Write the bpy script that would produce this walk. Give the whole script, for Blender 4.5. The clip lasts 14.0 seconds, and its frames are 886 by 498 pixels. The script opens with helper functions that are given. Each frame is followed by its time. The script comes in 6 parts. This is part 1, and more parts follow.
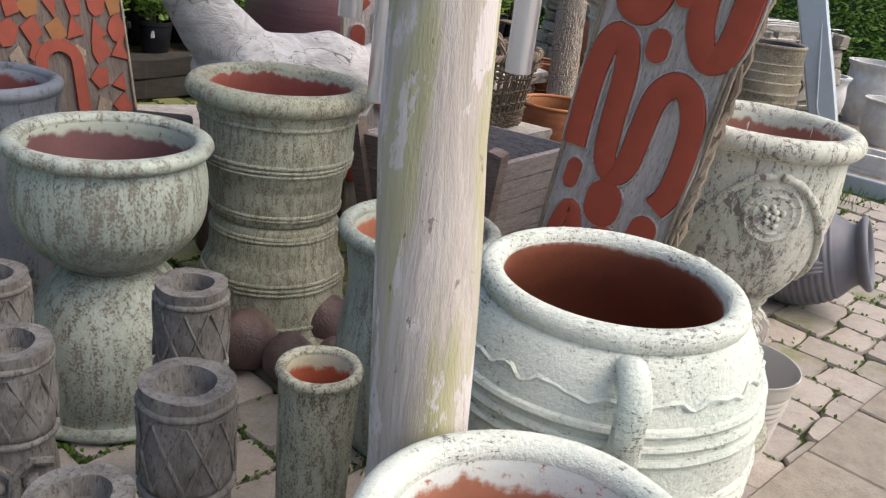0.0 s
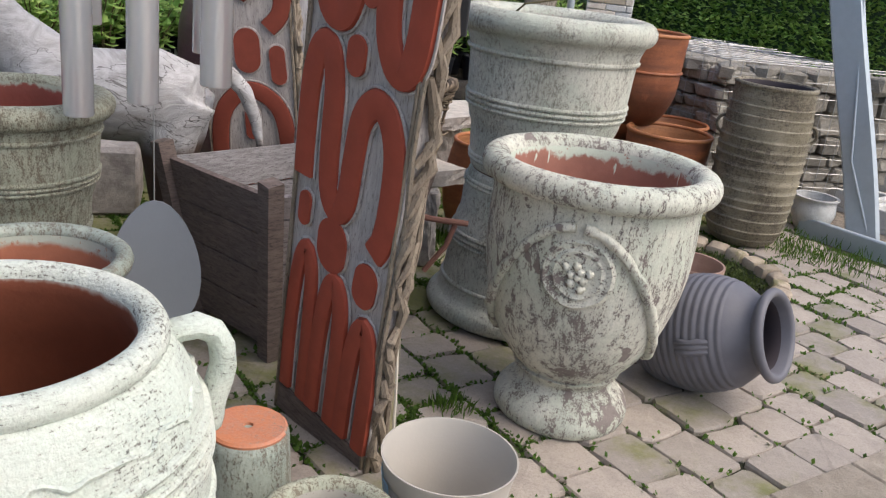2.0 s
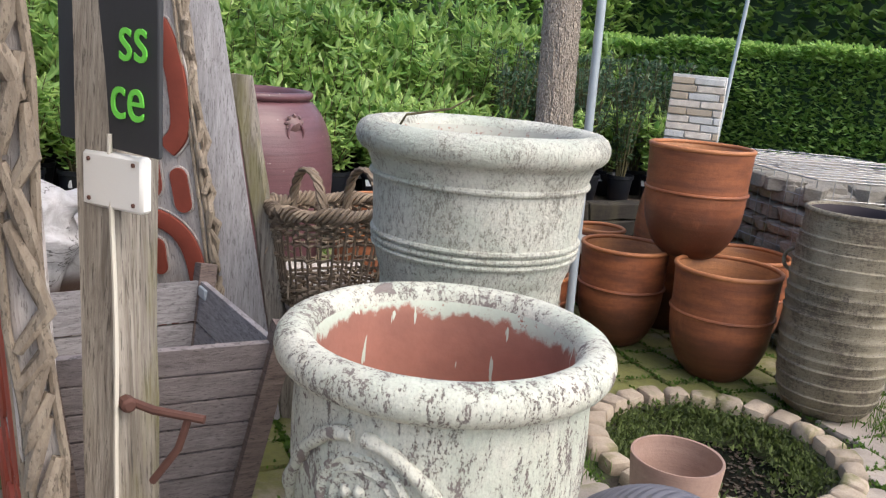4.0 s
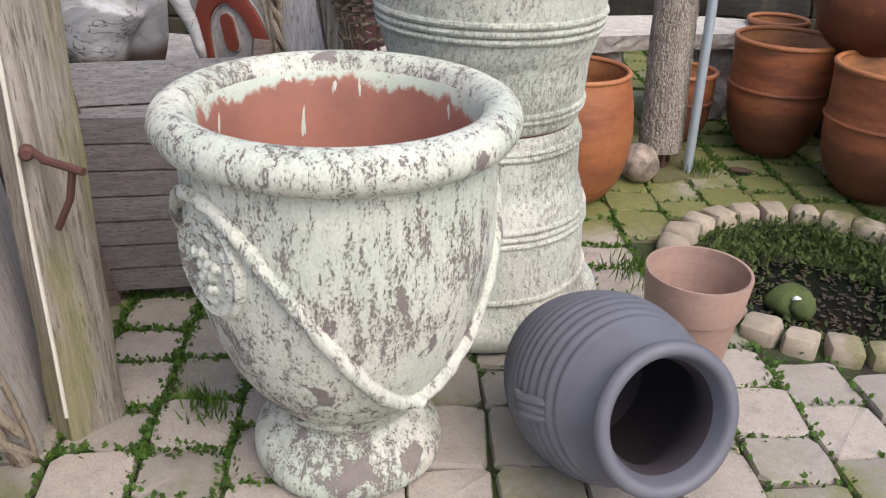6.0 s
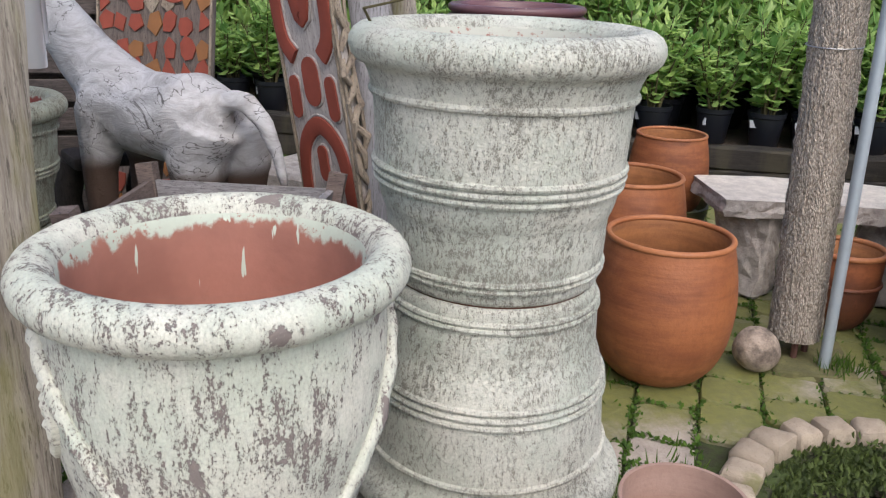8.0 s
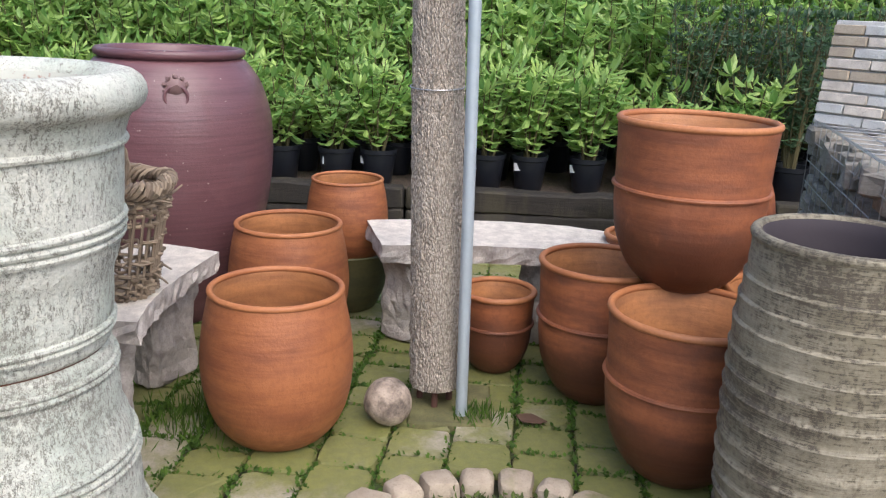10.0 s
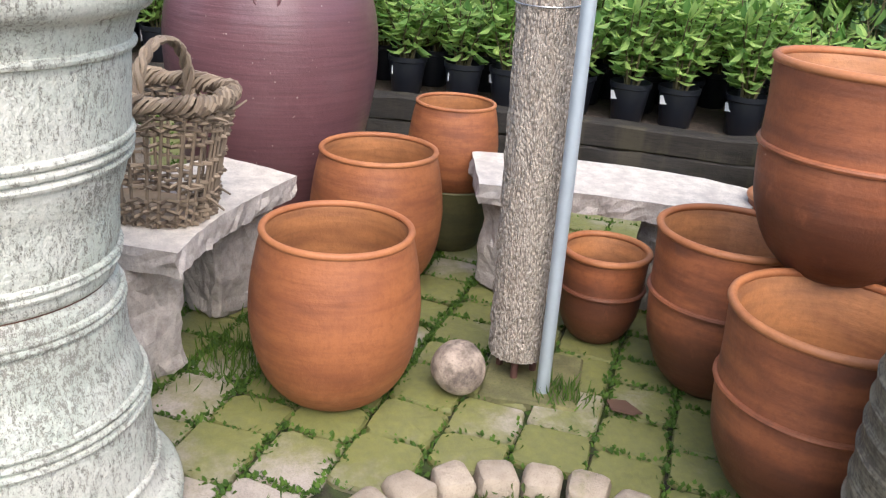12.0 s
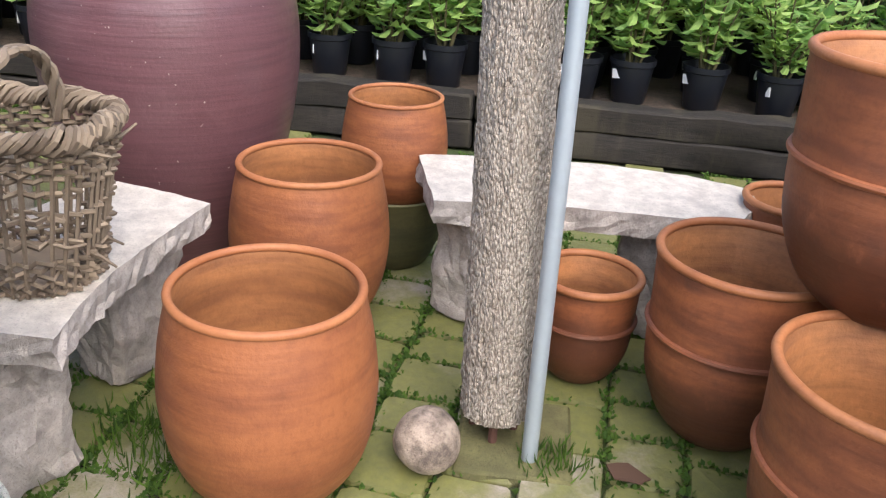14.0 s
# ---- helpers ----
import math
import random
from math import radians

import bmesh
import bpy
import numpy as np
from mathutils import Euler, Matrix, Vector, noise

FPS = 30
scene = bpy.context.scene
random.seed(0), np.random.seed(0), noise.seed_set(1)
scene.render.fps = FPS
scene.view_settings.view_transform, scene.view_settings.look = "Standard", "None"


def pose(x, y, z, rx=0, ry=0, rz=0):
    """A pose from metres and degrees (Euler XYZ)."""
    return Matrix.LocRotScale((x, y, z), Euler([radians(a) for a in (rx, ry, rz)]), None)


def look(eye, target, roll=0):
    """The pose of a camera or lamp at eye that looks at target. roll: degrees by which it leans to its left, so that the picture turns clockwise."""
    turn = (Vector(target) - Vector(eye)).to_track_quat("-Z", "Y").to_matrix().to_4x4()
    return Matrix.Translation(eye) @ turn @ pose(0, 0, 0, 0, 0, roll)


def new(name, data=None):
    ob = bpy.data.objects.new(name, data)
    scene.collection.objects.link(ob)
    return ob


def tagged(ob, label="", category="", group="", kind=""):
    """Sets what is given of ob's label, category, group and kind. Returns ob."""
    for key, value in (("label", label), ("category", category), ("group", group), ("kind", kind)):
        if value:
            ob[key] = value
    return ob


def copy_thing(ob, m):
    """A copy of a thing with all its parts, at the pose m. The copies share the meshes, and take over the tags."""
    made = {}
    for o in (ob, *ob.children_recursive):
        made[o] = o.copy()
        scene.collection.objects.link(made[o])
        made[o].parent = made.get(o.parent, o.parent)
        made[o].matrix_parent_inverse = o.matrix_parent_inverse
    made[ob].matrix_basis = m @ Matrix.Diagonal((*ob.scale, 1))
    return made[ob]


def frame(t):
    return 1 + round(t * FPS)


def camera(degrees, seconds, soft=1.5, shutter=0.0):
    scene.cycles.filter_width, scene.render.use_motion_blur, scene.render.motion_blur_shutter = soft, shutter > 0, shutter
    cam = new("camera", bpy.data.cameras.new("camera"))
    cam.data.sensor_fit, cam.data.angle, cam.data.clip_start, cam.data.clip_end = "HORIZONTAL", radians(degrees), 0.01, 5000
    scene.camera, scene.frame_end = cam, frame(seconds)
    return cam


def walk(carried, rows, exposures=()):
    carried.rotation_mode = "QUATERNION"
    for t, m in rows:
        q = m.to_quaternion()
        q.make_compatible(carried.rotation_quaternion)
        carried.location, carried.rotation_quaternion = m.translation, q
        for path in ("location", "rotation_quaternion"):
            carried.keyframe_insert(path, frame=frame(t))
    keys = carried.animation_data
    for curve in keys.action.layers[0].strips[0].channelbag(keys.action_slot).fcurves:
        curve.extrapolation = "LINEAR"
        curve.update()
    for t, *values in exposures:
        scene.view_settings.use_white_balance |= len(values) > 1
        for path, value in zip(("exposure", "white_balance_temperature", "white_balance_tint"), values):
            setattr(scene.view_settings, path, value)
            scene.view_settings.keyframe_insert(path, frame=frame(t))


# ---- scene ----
cam = camera(55.2, 14.0, 1.25)
PATH = [
    (0, (0.427, -0.109, 1.448), (0.277, 1.745, 0.714), 7.2),
    (0.5, (0.744, -0.016, 1.441), (0.307, 1.764, 0.641), 6.4),
    (1, (1.081, 0.084, 1.468), (0.654, 1.862, 0.658), 7.8),
    (1.5, (1.334, 0.325, 1.462), (0.918, 2.126, 0.699), 8.3),
    (2, (1.591, 0.569, 1.431), (1.059, 2.377, 0.761), 6.9),
    (2.5, (1.796, 0.782, 1.471), (1.16, 2.567, 0.833), 7.3),
    (3, (1.953, 1.055, 1.453), (1.242, 2.841, 0.902), 7.3),
    (3.2, (1.989, 1.177, 1.456), (1.212, 2.952, 0.962), 6.8),
    (5.3, (2.488, 2.105, 1.409), (1.203, 3.521, 0.823), 3.4),
    (5.5, (2.547, 2.136, 1.389), (1.207, 3.463, 0.724), 3.0),
    (6, (2.663, 2.240, 1.364), (1.330, 3.424, 0.457), 1.8),
    (6.5, (2.713, 2.387, 1.307), (1.367, 3.537, 0.377), 1.4),
    (7, (2.739, 2.624, 1.341), (1.288, 3.700, 0.483), 1.3),
    (7.5, (2.800, 2.832, 1.366), (1.129, 3.681, 0.667), 0.6),
    (8, (2.866, 3.006, 1.399), (1.108, 3.696, 0.742), 2.0),
    (8.5, (2.892, 3.243, 1.397), (1.116, 3.959, 0.820), 3.1),
    (9, (2.994, 3.506, 1.409), (1.305, 4.431, 0.868), 3.3),
    (9.2, (3.050, 3.588, 1.419), (1.379, 4.549, 0.888), 3.4),
    (11.3, (3.050, 4.082, 1.370), (1.468, 5.137, 0.747), 1.8),
    (11.5, (2.950, 4.116, 1.371), (1.369, 5.144, 0.703), 3.6),
    (12, (2.744, 4.211, 1.381), (1.020, 4.886, 0.626), 4.6),
    (12.5, (2.538, 4.291, 1.378), (0.744, 4.690, 0.591), 3.3),
    (13, (2.377, 4.322, 1.366), (0.592, 4.709, 0.551), 3.3),
    (13.5, (2.229, 4.322, 1.372), (0.483, 4.843, 0.547), 1.6),
    (14, (2.198, 4.330, 1.383), (0.580, 5.159, 0.550), 3.9),
]
walk(cam, [(t, look(eye, target, roll)) for t, eye, target, roll in PATH],
     [(0, 0.45, 6700, 10), (0.5, 0.35, 6600, 10), (1, 0.15, 6600, 10), (1.5, 0.12, 6600, 10), (2, 0.25, 6500, 10), (2.5, 0.45, 6500, 10), (3, 0.55, 6500, 10), (5.5, 0.38, 6300, 10), (6.5, 0.36, 6300, 10), (8, 0.2, 6200, 10), (9, 0.35, 6100, 10), (11.5, 0.82, 6150, 10), (12, 0.85, 6150, 10), (12.5, 0.66, 6200, 10), (13.5, 0.68, 6200, 10), (14, 0.9, 6200, 10)])

# ---- light ----
SUN_AZ, SUN_EL = radians(94), radians(52)
world = bpy.data.worlds.new("sky")
scene.world = world
world.use_nodes = True
sky = world.node_tree.nodes.new("ShaderNodeTexSky")
sky.sky_type, sky.sun_disc = "NISHITA", False
sky.sun_elevation, sky.sun_rotation = SUN_EL, SUN_AZ
sky.air_density, sky.dust_density = 1.0, 4.0
back = world.node_tree.nodes["Background"]
world.node_tree.links.new(sky.outputs[0], back.inputs[0])
back.inputs[1].default_value = 0.19
sun_data = bpy.data.lights.new("sun", "SUN")
sun_data.energy, sun_data.angle, sun_data.color = 1.4, radians(65), (1.0, 0.96, 0.9)
sun = new("sun", sun_data)
sun.matrix_world = look((0, 0, 0), (-math.sin(SUN_AZ) * math.cos(SUN_EL), -math.cos(SUN_AZ) * math.cos(SUN_EL), -math.sin(SUN_EL)))


# ---- materials ----
class Mat:
    """A node material with short calls for the nodes that it is made of."""

    def __init__(self, name, rough=0.85, metal=0.0, coat=0.0):
        self.m = bpy.data.materials.new(name)
        self.m.use_nodes = True
        self.t = self.m.node_tree
        self.b = self.t.nodes["Principled BSDF"]
        self.b.inputs["Roughness"].default_value = rough
        self.b.inputs["Metallic"].default_value = metal
        self.b.inputs["Coat Weight"].default_value = coat
        self.co = self.t.nodes.new("ShaderNodeTexCoord").outputs["Object"]

    def put(self, socket, value):
        if isinstance(value, bpy.types.NodeSocket):
            self.t.links.new(value, socket)
        elif isinstance(value, (tuple, list)) and len(value) == 3 and socket.type == "RGBA":
            socket.default_value = (*value, 1)
        else:
            socket.default_value = value

    def world(self):
        return self.t.nodes.new("ShaderNodeNewGeometry").outputs["Position"]

    def scaled(self, sx, sy, sz, co=None):
        n = self.t.nodes.new("ShaderNodeMapping")
        n.inputs["Scale"].default_value = (sx, sy, sz)
        self.t.links.new(co or self.co, n.inputs[0])
        return n.outputs[0]

    def noise(self, scale, detail=4, rough=0.6, co=None, warp=0.0):
        n = self.t.nodes.new("ShaderNodeTexNoise")
        n.inputs["Scale"].default_value, n.inputs["Detail"].default_value = scale, detail
        n.inputs["Roughness"].default_value, n.inputs["Distortion"].default_value = rough, warp
        self.t.links.new(co or self.co, n.inputs["Vector"])
        return n.outputs[0]

    def cells(self, scale, co=None, feature="F1"):
        n = self.t.nodes.new("ShaderNodeTexVoronoi")
        n.feature = feature
        n.inputs["Scale"].default_value = scale
        self.t.links.new(co or self.co, n.inputs["Vector"])
        return n.outputs["Distance"]

    def step(self, value, low, high):
        n = self.t.nodes.new("ShaderNodeMapRange")
        n.interpolation_type = "SMOOTHSTEP"
        for k, v in zip(range(5), (value, low, high, 0.0, 1.0)):
            self.put(n.inputs[k], v)
        return n.outputs[0]

    def math(self, op, a, b=0.0):
        n = self.t.nodes.new("ShaderNodeMath")
        n.operation = op
        self.put(n.inputs[0], a), self.put(n.inputs[1], b)
        return n.outputs[0]

    def mix(self, f, a, b, blend="MIX"):
        n = self.t.nodes.new("ShaderNodeMix")
        n.data_type, n.blend_type = "RGBA", blend
        self.put(n.inputs[0], f), self.put(n.inputs[6], a), self.put(n.inputs[7], b)
        return n.outputs[2]

    def z(self, co=None):
        n = self.t.nodes.new("ShaderNodeSeparateXYZ")
        self.t.links.new(co or self.co, n.inputs[0])
        return n.outputs[2]

    def rnd(self):
        return self.t.nodes.new("ShaderNodeObjectInfo").outputs["Random"]

    def island(self):
        return self.t.nodes.new("ShaderNodeNewGeometry").outputs["Random Per Island"]

    def color(self, c):
        self.put(self.b.inputs["Base Color"], c)
        return self

    def rough(self, r):
        self.put(self.b.inputs["Roughness"], r)
        return self

    def bump(self, h, strength=0.4, dist=0.01):
        n = self.t.nodes.new("ShaderNodeBump")
        n.inputs["Strength"].default_value, n.inputs["Distance"].default_value = strength, dist
        self.t.links.new(h, n.inputs["Height"])
        self.t.links.new(n.outputs[0], self.b.inputs["Normal"])
        return self


def washed(name, light, tint, under, cover, streak=4.0, grain=9.0, grit=0.5, rough=0.8, stain=0.35, patch=0.3, flake=None):
    """Limewashed or lichened pottery: a pale coat, worn off in streaks and flecks down to a darker ground, with soft stains."""
    k = Mat(name, rough)
    a = k.noise(grain * 4, 8, 0.72, k.scaled(1, 1, 1 / streak))
    b = k.noise(grain * 16, 5, 0.75, k.scaled(1, 1, 0.6))
    big = k.noise(5.5, 5, 0.65, k.scaled(1, 1, 0.7))
    wear = k.math("ADD", k.math("MULTIPLY", a, 0.4), k.math("ADD", k.math("MULTIPLY", b, 0.6 - patch), k.math("MULTIPLY", big, patch)))
    bare = k.math("MULTIPLY", k.step(wear, cover, cover + 0.03), 0.95)
    if flake:
        sheet = k.noise(8.5, 8, 0.68, k.scaled(1, 1, 0.75), 0.3)
        bare = k.math("MAXIMUM", bare, k.math("MULTIPLY", k.step(sheet, flake, flake + 0.02), 0.95))
    coat = k.mix(k.step(k.noise(3.5, 5, 0.65), 0.38, 0.66), light, tint)
    soft = k.math("MULTIPLY", k.step(wear, cover - 0.1, cover + 0.02), stain)
    coat = k.mix(soft, coat, tuple((c + d) / 2 for c, d in zip(tint, under)))
    coat = k.mix(k.math("MULTIPLY", k.step(k.noise(130, 4, 0.75), 0.48, 0.68), 0.3), coat, tuple(c * 0.62 for c in tint))
    ground = k.mix(k.noise(40, 5, 0.7), under, tuple(c * 0.5 for c in under))
    k.color(k.mix(bare, coat, ground))
    h = k.math("ADD", k.math("MULTIPLY", bare, -0.5), k.math("MULTIPLY", k.noise(110, 4, 0.7), grit))
    return k.bump(h, 0.7, 0.006).m


def dripped(name, coat, clay, edge, rag=0.05, flecks=True):
    """The inside of a coated pot: bare clay below a ragged edge of runs at height edge, with splashes."""
    k = Mat(name, 0.75)
    runs = k.math("ADD", k.math("MULTIPLY", k.noise(4.5, 3, 0.6, k.scaled(1, 1, 0.3)), 0.66), k.math("MULTIPLY", k.noise(24, 3, 0.5, k.scaled(1, 1, 0.1)), 0.34))
    runs = k.math("ADD", runs, k.math("MULTIPLY", k.math("SUBTRACT", k.noise(70, 5, 0.75), 0.5), 0.16))
    level = k.math("ADD", k.z(), k.math("MULTIPLY", k.math("SUBTRACT", runs, 0.5), rag * 5))
    on = k.math("MULTIPLY", k.step(level, edge - 0.008, edge + 0.01), k.step(k.noise(48, 5, 0.75), 0.66, 0.56))
    soil = k.mix(k.step(k.noise(4, 4), 0.35, 0.7), clay, tuple(c * 0.72 for c in clay))
    soil = k.mix(k.math("MULTIPLY", k.noise(40, 4, 0.7), 0.4), soil, tuple(c * 0.6 for c in clay))
    if flecks:
        dots = k.step(k.noise(38, 3, 0.5, k.scaled(1, 1, 0.14)), 0.665, 0.69)
        soil = k.mix(dots, soil, coat)
    k.color(k.mix(on, soil, k.mix(k.noise(25, 4), coat, tuple(c * 0.8 for c in coat))))
    return k.bump(k.noise(50, 4), 0.3, 0.004).m


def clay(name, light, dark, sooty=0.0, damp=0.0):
    k = Mat(name, 0.7)
    band = k.noise(5, 3, 0.6, k.scaled(0.6, 0.6, 3))
    c = k.mix(k.step(band, 0.35, 0.7), light, dark)
    c = k.mix(k.math("MULTIPLY", k.step(k.noise(45, 5, 0.7), 0.4, 0.75), 0.4), c, tuple(v * 0.65 for v in dark))
    c = k.mix(k.math("MULTIPLY", k.step(k.noise(3.1, 4, 0.7), 0.58, 0.75), 0.5 + sooty), c, (0.1, 0.05, 0.035))
    # ragged dark zone below this height: damp stain, and inside pots painted shade too
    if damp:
        damp_shade = k.step(k.math("ADD", k.z(), k.math("MULTIPLY", k.noise(5, 4, 0.6), 0.16)), damp + 0.1, damp)
        c = k.mix(k.math("MULTIPLY", damp_shade, 0.78), c, tuple(v * 0.35 for v in dark))
    c = k.mix(k.math("MULTIPLY", k.rnd(), 0.3), c, dark)
    lines = k.step(k.noise(9, 5, 0.7, k.scaled(0.25, 0.25, 6)), 0.5, 0.7)
    c = k.mix(k.math("MULTIPLY", lines, 0.14), c, tuple(v * 0.6 for v in dark))
    c = k.mix(k.math("MULTIPLY", k.step(k.noise(7, 6, 0.7, k.scaled(1, 1, 0.5)), 0.6, 0.72), 0.3), c, tuple(min(0.6, v * 1.2 + 0.02) for v in light))
    k.color(c).rough(k.math("ADD", 0.4, k.math("MULTIPLY", k.noise(12, 3), 0.35)))
    return k.bump(k.math("ADD", k.noise(120, 3), k.math("MULTIPLY", k.noise(14, 2, 0.5, k.scaled(0.3, 0.3, 4)), 1.5)), 0.25, 0.004).m


def timber(name, light, dark, along=(10, 10, 0.8), moss=None, rough=0.85):
    k = Mat(name, rough)
    co = k.scaled(*along)
    g = k.noise(6, 8, 0.75, co, 0.4)
    c = k.mix(k.step(g, 0.3, 0.7), light, dark)
    c = k.mix(k.math("MULTIPLY", k.step(k.noise(22, 4, 0.7, co), 0.55, 0.62), 0.7), c, tuple(v * 0.35 for v in dark))
    if moss:
        c = k.mix(k.math("MULTIPLY", k.step(k.noise(2.2, 4, 0.6, k.scaled(2.5, 2.5, 0.6)), 0.5, 0.66), 0.65), c, moss)
    k.color(k.mix(k.math("MULTIPLY", k.rnd(), 0.25), c, tuple(v * 0.6 for v in dark)))
    return k.bump(k.math("ADD", g, k.math("MULTIPLY", k.noise(30, 4, 0.7, co), 0.6)), 0.6, 0.008).m


def stone(name, light, dark, scale=6, moss=None, by_piece=False, rough=0.9):
    k = Mat(name, rough)
    c = k.mix(k.step(k.noise(scale, 6, 0.65), 0.3, 0.7), light, dark)
    c = k.mix(k.math("MULTIPLY", k.step(k.noise(scale * 12, 4, 0.7), 0.5, 0.7), 0.45), c, tuple(v * 0.5 for v in dark))
    if by_piece:
        c = k.mix(k.math("MULTIPLY", k.rnd(), 0.5), c, tuple(v * 0.62 for v in dark))
    if moss:
        c = k.mix(k.math("MULTIPLY", k.step(k.noise(3, 5, 0.7, k.world()), 0.5, 0.62), 0.8), c, moss)
    k.color(c)
    return k.bump(k.math("ADD", k.noise(scale * 3, 6, 0.7), k.math("MULTIPLY", k.noise(scale * 20, 3), 0.4)), 0.7, 0.012).m


def plain(name, c, rough=0.6, metal=0.0, vary=0.25, scale=12, coat=0.0):
    k = Mat(name, rough, metal, coat)
    k.color(k.mix(k.math("MULTIPLY", k.noise(scale, 5, 0.65), vary * 2), c, tuple(v * 0.5 for v in c)))
    return k.bump(k.noise(scale * 8, 3), 0.12, 0.003).m


def plum_mat():
    k = Mat("plum_glaze", 0.34, 0, 0.2)
    turn = k.noise(7, 5, 0.65, k.scaled(0.35, 0.35, 7))
    c = k.mix(k.step(turn, 0.35, 0.7), (0.145, 0.065, 0.073), (0.11, 0.049, 0.056))
    c = k.mix(k.math("MULTIPLY", k.step(k.noise(4, 5, 0.7), 0.5, 0.7), 0.4), c, (0.2, 0.1, 0.105))
    c = k.mix(k.step(k.noise(55, 2, 0.5), 0.74, 0.76), c, (0.4, 0.33, 0.3))
    k.rough(k.math("ADD", 0.3, k.math("MULTIPLY", k.noise(18, 5, 0.7), 0.3)))
    return k.color(c).bump(k.math("ADD", turn, k.math("MULTIPLY", k.noise(60, 4, 0.7), 0.4)), 0.4, 0.006).m


WHITE_JAR = washed("limewashed_clay", (0.63, 0.65, 0.58), (0.54, 0.6, 0.53), (0.27, 0.25, 0.22), 0.546, 0.14, 11, 1.2, 0.8, 0.5, 0.24)
URN = washed("flaking_limewash", (0.66, 0.645, 0.56), (0.52, 0.56, 0.47), (0.255, 0.21, 0.195), 0.516, 3.6, 12, 0.8, 0.8, 0.45, 0.24, 0.592)
COLUMN = washed("lichened_limewash", (0.67, 0.655, 0.58), (0.52, 0.56, 0.48), (0.35, 0.33, 0.28), 0.517, 2.2, 26, 1.8, 0.85, 0.42, 0.2, 0.65)
GREENWASH = washed("streaked_green_wash", (0.46, 0.46, 0.36), (0.36, 0.385, 0.295), (0.25, 0.215, 0.155), 0.505, 4, 14, 0.8, 0.8, 0.55, 0.12)
GLAZE = washed("worn_green_glaze", (0.4, 0.44, 0.38), (0.29, 0.345, 0.3), (0.25, 0.225, 0.18), 0.512, 7, 12, 0.5, 0.45, 0.5, 0.15)
TERRA = clay("terracotta", (0.365, 0.13, 0.047), (0.21, 0.068, 0.028), 0.4)
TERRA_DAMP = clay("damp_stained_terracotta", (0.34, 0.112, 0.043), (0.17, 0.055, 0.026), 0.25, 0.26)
TERRA_RIM = clay("pale_terracotta_edge", (0.45, 0.18, 0.07), (0.33, 0.115, 0.042))
# dark lower zone: damp, plus the hollow's shade put into the colour
TERRA_IN = clay("damp_shaded_terracotta", (0.48, 0.205, 0.075), (0.26, 0.108, 0.047), 0.35, 0.24)
BROWN = clay("brown_clay", (0.36, 0.24, 0.19), (0.3, 0.19, 0.15))
BLACKCLAY = plain("slate_grey_clay", (0.145, 0.143, 0.168), 0.55, 0, 0.4, 14)
# insides of both jars coloured near-black, darker than their outsides
BLACKIN = plain("near_black_inside", (0.045, 0.035, 0.042), 0.8)
PURPLE = plum_mat()
PLASTIC = plain("beige_plastic", (0.45, 0.42, 0.375), 0.45, 0, 0.08)
BLACKPOT = plain("black_nursery_plastic", (0.012, 0.014, 0.02), 0.4, 0, 0.3)
OLIVE = clay("mossy_dark_clay", (0.1, 0.09, 0.035), (0.06, 0.055, 0.025))
RIBBED = washed("banded_grey_clay", (0.3, 0.265, 0.195), (0.2, 0.175, 0.115), (0.13, 0.105, 0.075), 0.512, 0.06, 5, 0.5, 0.6, 0.7, 0.3)
TOTEM = timber("dark_carved_stone", (0.22, 0.21, 0.2), (0.1, 0.088, 0.078), (5, 5, 2))


def bleached_bark():
    """A barked post bleached grey-pink, with streaks of yellow-green algae and pale flakes."""
    k = Mat("bleached_post", 0.85)
    grain = k.noise(16, 7, 0.72, k.scaled(1, 1, 0.1), 0.3)
    c = k.mix(k.step(grain, 0.35, 0.68), (0.5, 0.455, 0.42), (0.33, 0.29, 0.26))
    c = k.mix(k.math("MULTIPLY", k.step(k.noise(11, 5, 0.65, k.scaled(1, 1, 0.1)), 0.44, 0.6), 0.62), c, (0.36, 0.35, 0.14))
    c = k.mix(k.math("MULTIPLY", k.step(k.noise(10, 6, 0.7, k.scaled(1, 1, 0.3)), 0.56, 0.585), 0.8), c, (0.6, 0.56, 0.56))
    c = k.mix(k.math("MULTIPLY", k.step(k.noise(34, 4, 0.7, k.scaled(1, 1, 0.5)), 0.64, 0.68), 0.8), c, (0.16, 0.12, 0.1))
    return k.color(c).bump(k.math("ADD", grain, k.noise(9, 6, 0.7, k.scaled(1, 1, 0.35))), 0.8, 0.012).m


BIRCH = bleached_bark()
GREYWOOD = timber("weathered_timber", (0.44, 0.395, 0.335), (0.15, 0.125, 0.1), (7, 7, 0.4), (0.2, 0.19, 0.06))
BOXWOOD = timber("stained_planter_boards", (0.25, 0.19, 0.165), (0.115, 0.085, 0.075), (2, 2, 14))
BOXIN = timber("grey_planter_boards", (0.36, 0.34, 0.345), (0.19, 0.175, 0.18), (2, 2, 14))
BOXSIDE = timber("lilac_grey_planter_boards", (0.3, 0.265, 0.265), (0.17, 0.145, 0.145), (2, 2, 14))
SLEEPER = timber("old_sleeper", (0.034, 0.027, 0.021), (0.011, 0.009, 0.008), (0.8, 9, 9), (0.06, 0.05, 0.03))
CARVED = timber("carved_driftwood", (0.36, 0.3, 0.23), (0.2, 0.155, 0.115), (6, 6, 2))
REDPAINT = plain("red_ochre_paint", (0.44, 0.08, 0.042), 0.7, 0, 0.42, 16)
OCHRE = plain("orange_ochre_paint", (0.3, 0.13, 0.045), 0.8, 0, 0.4, 9)
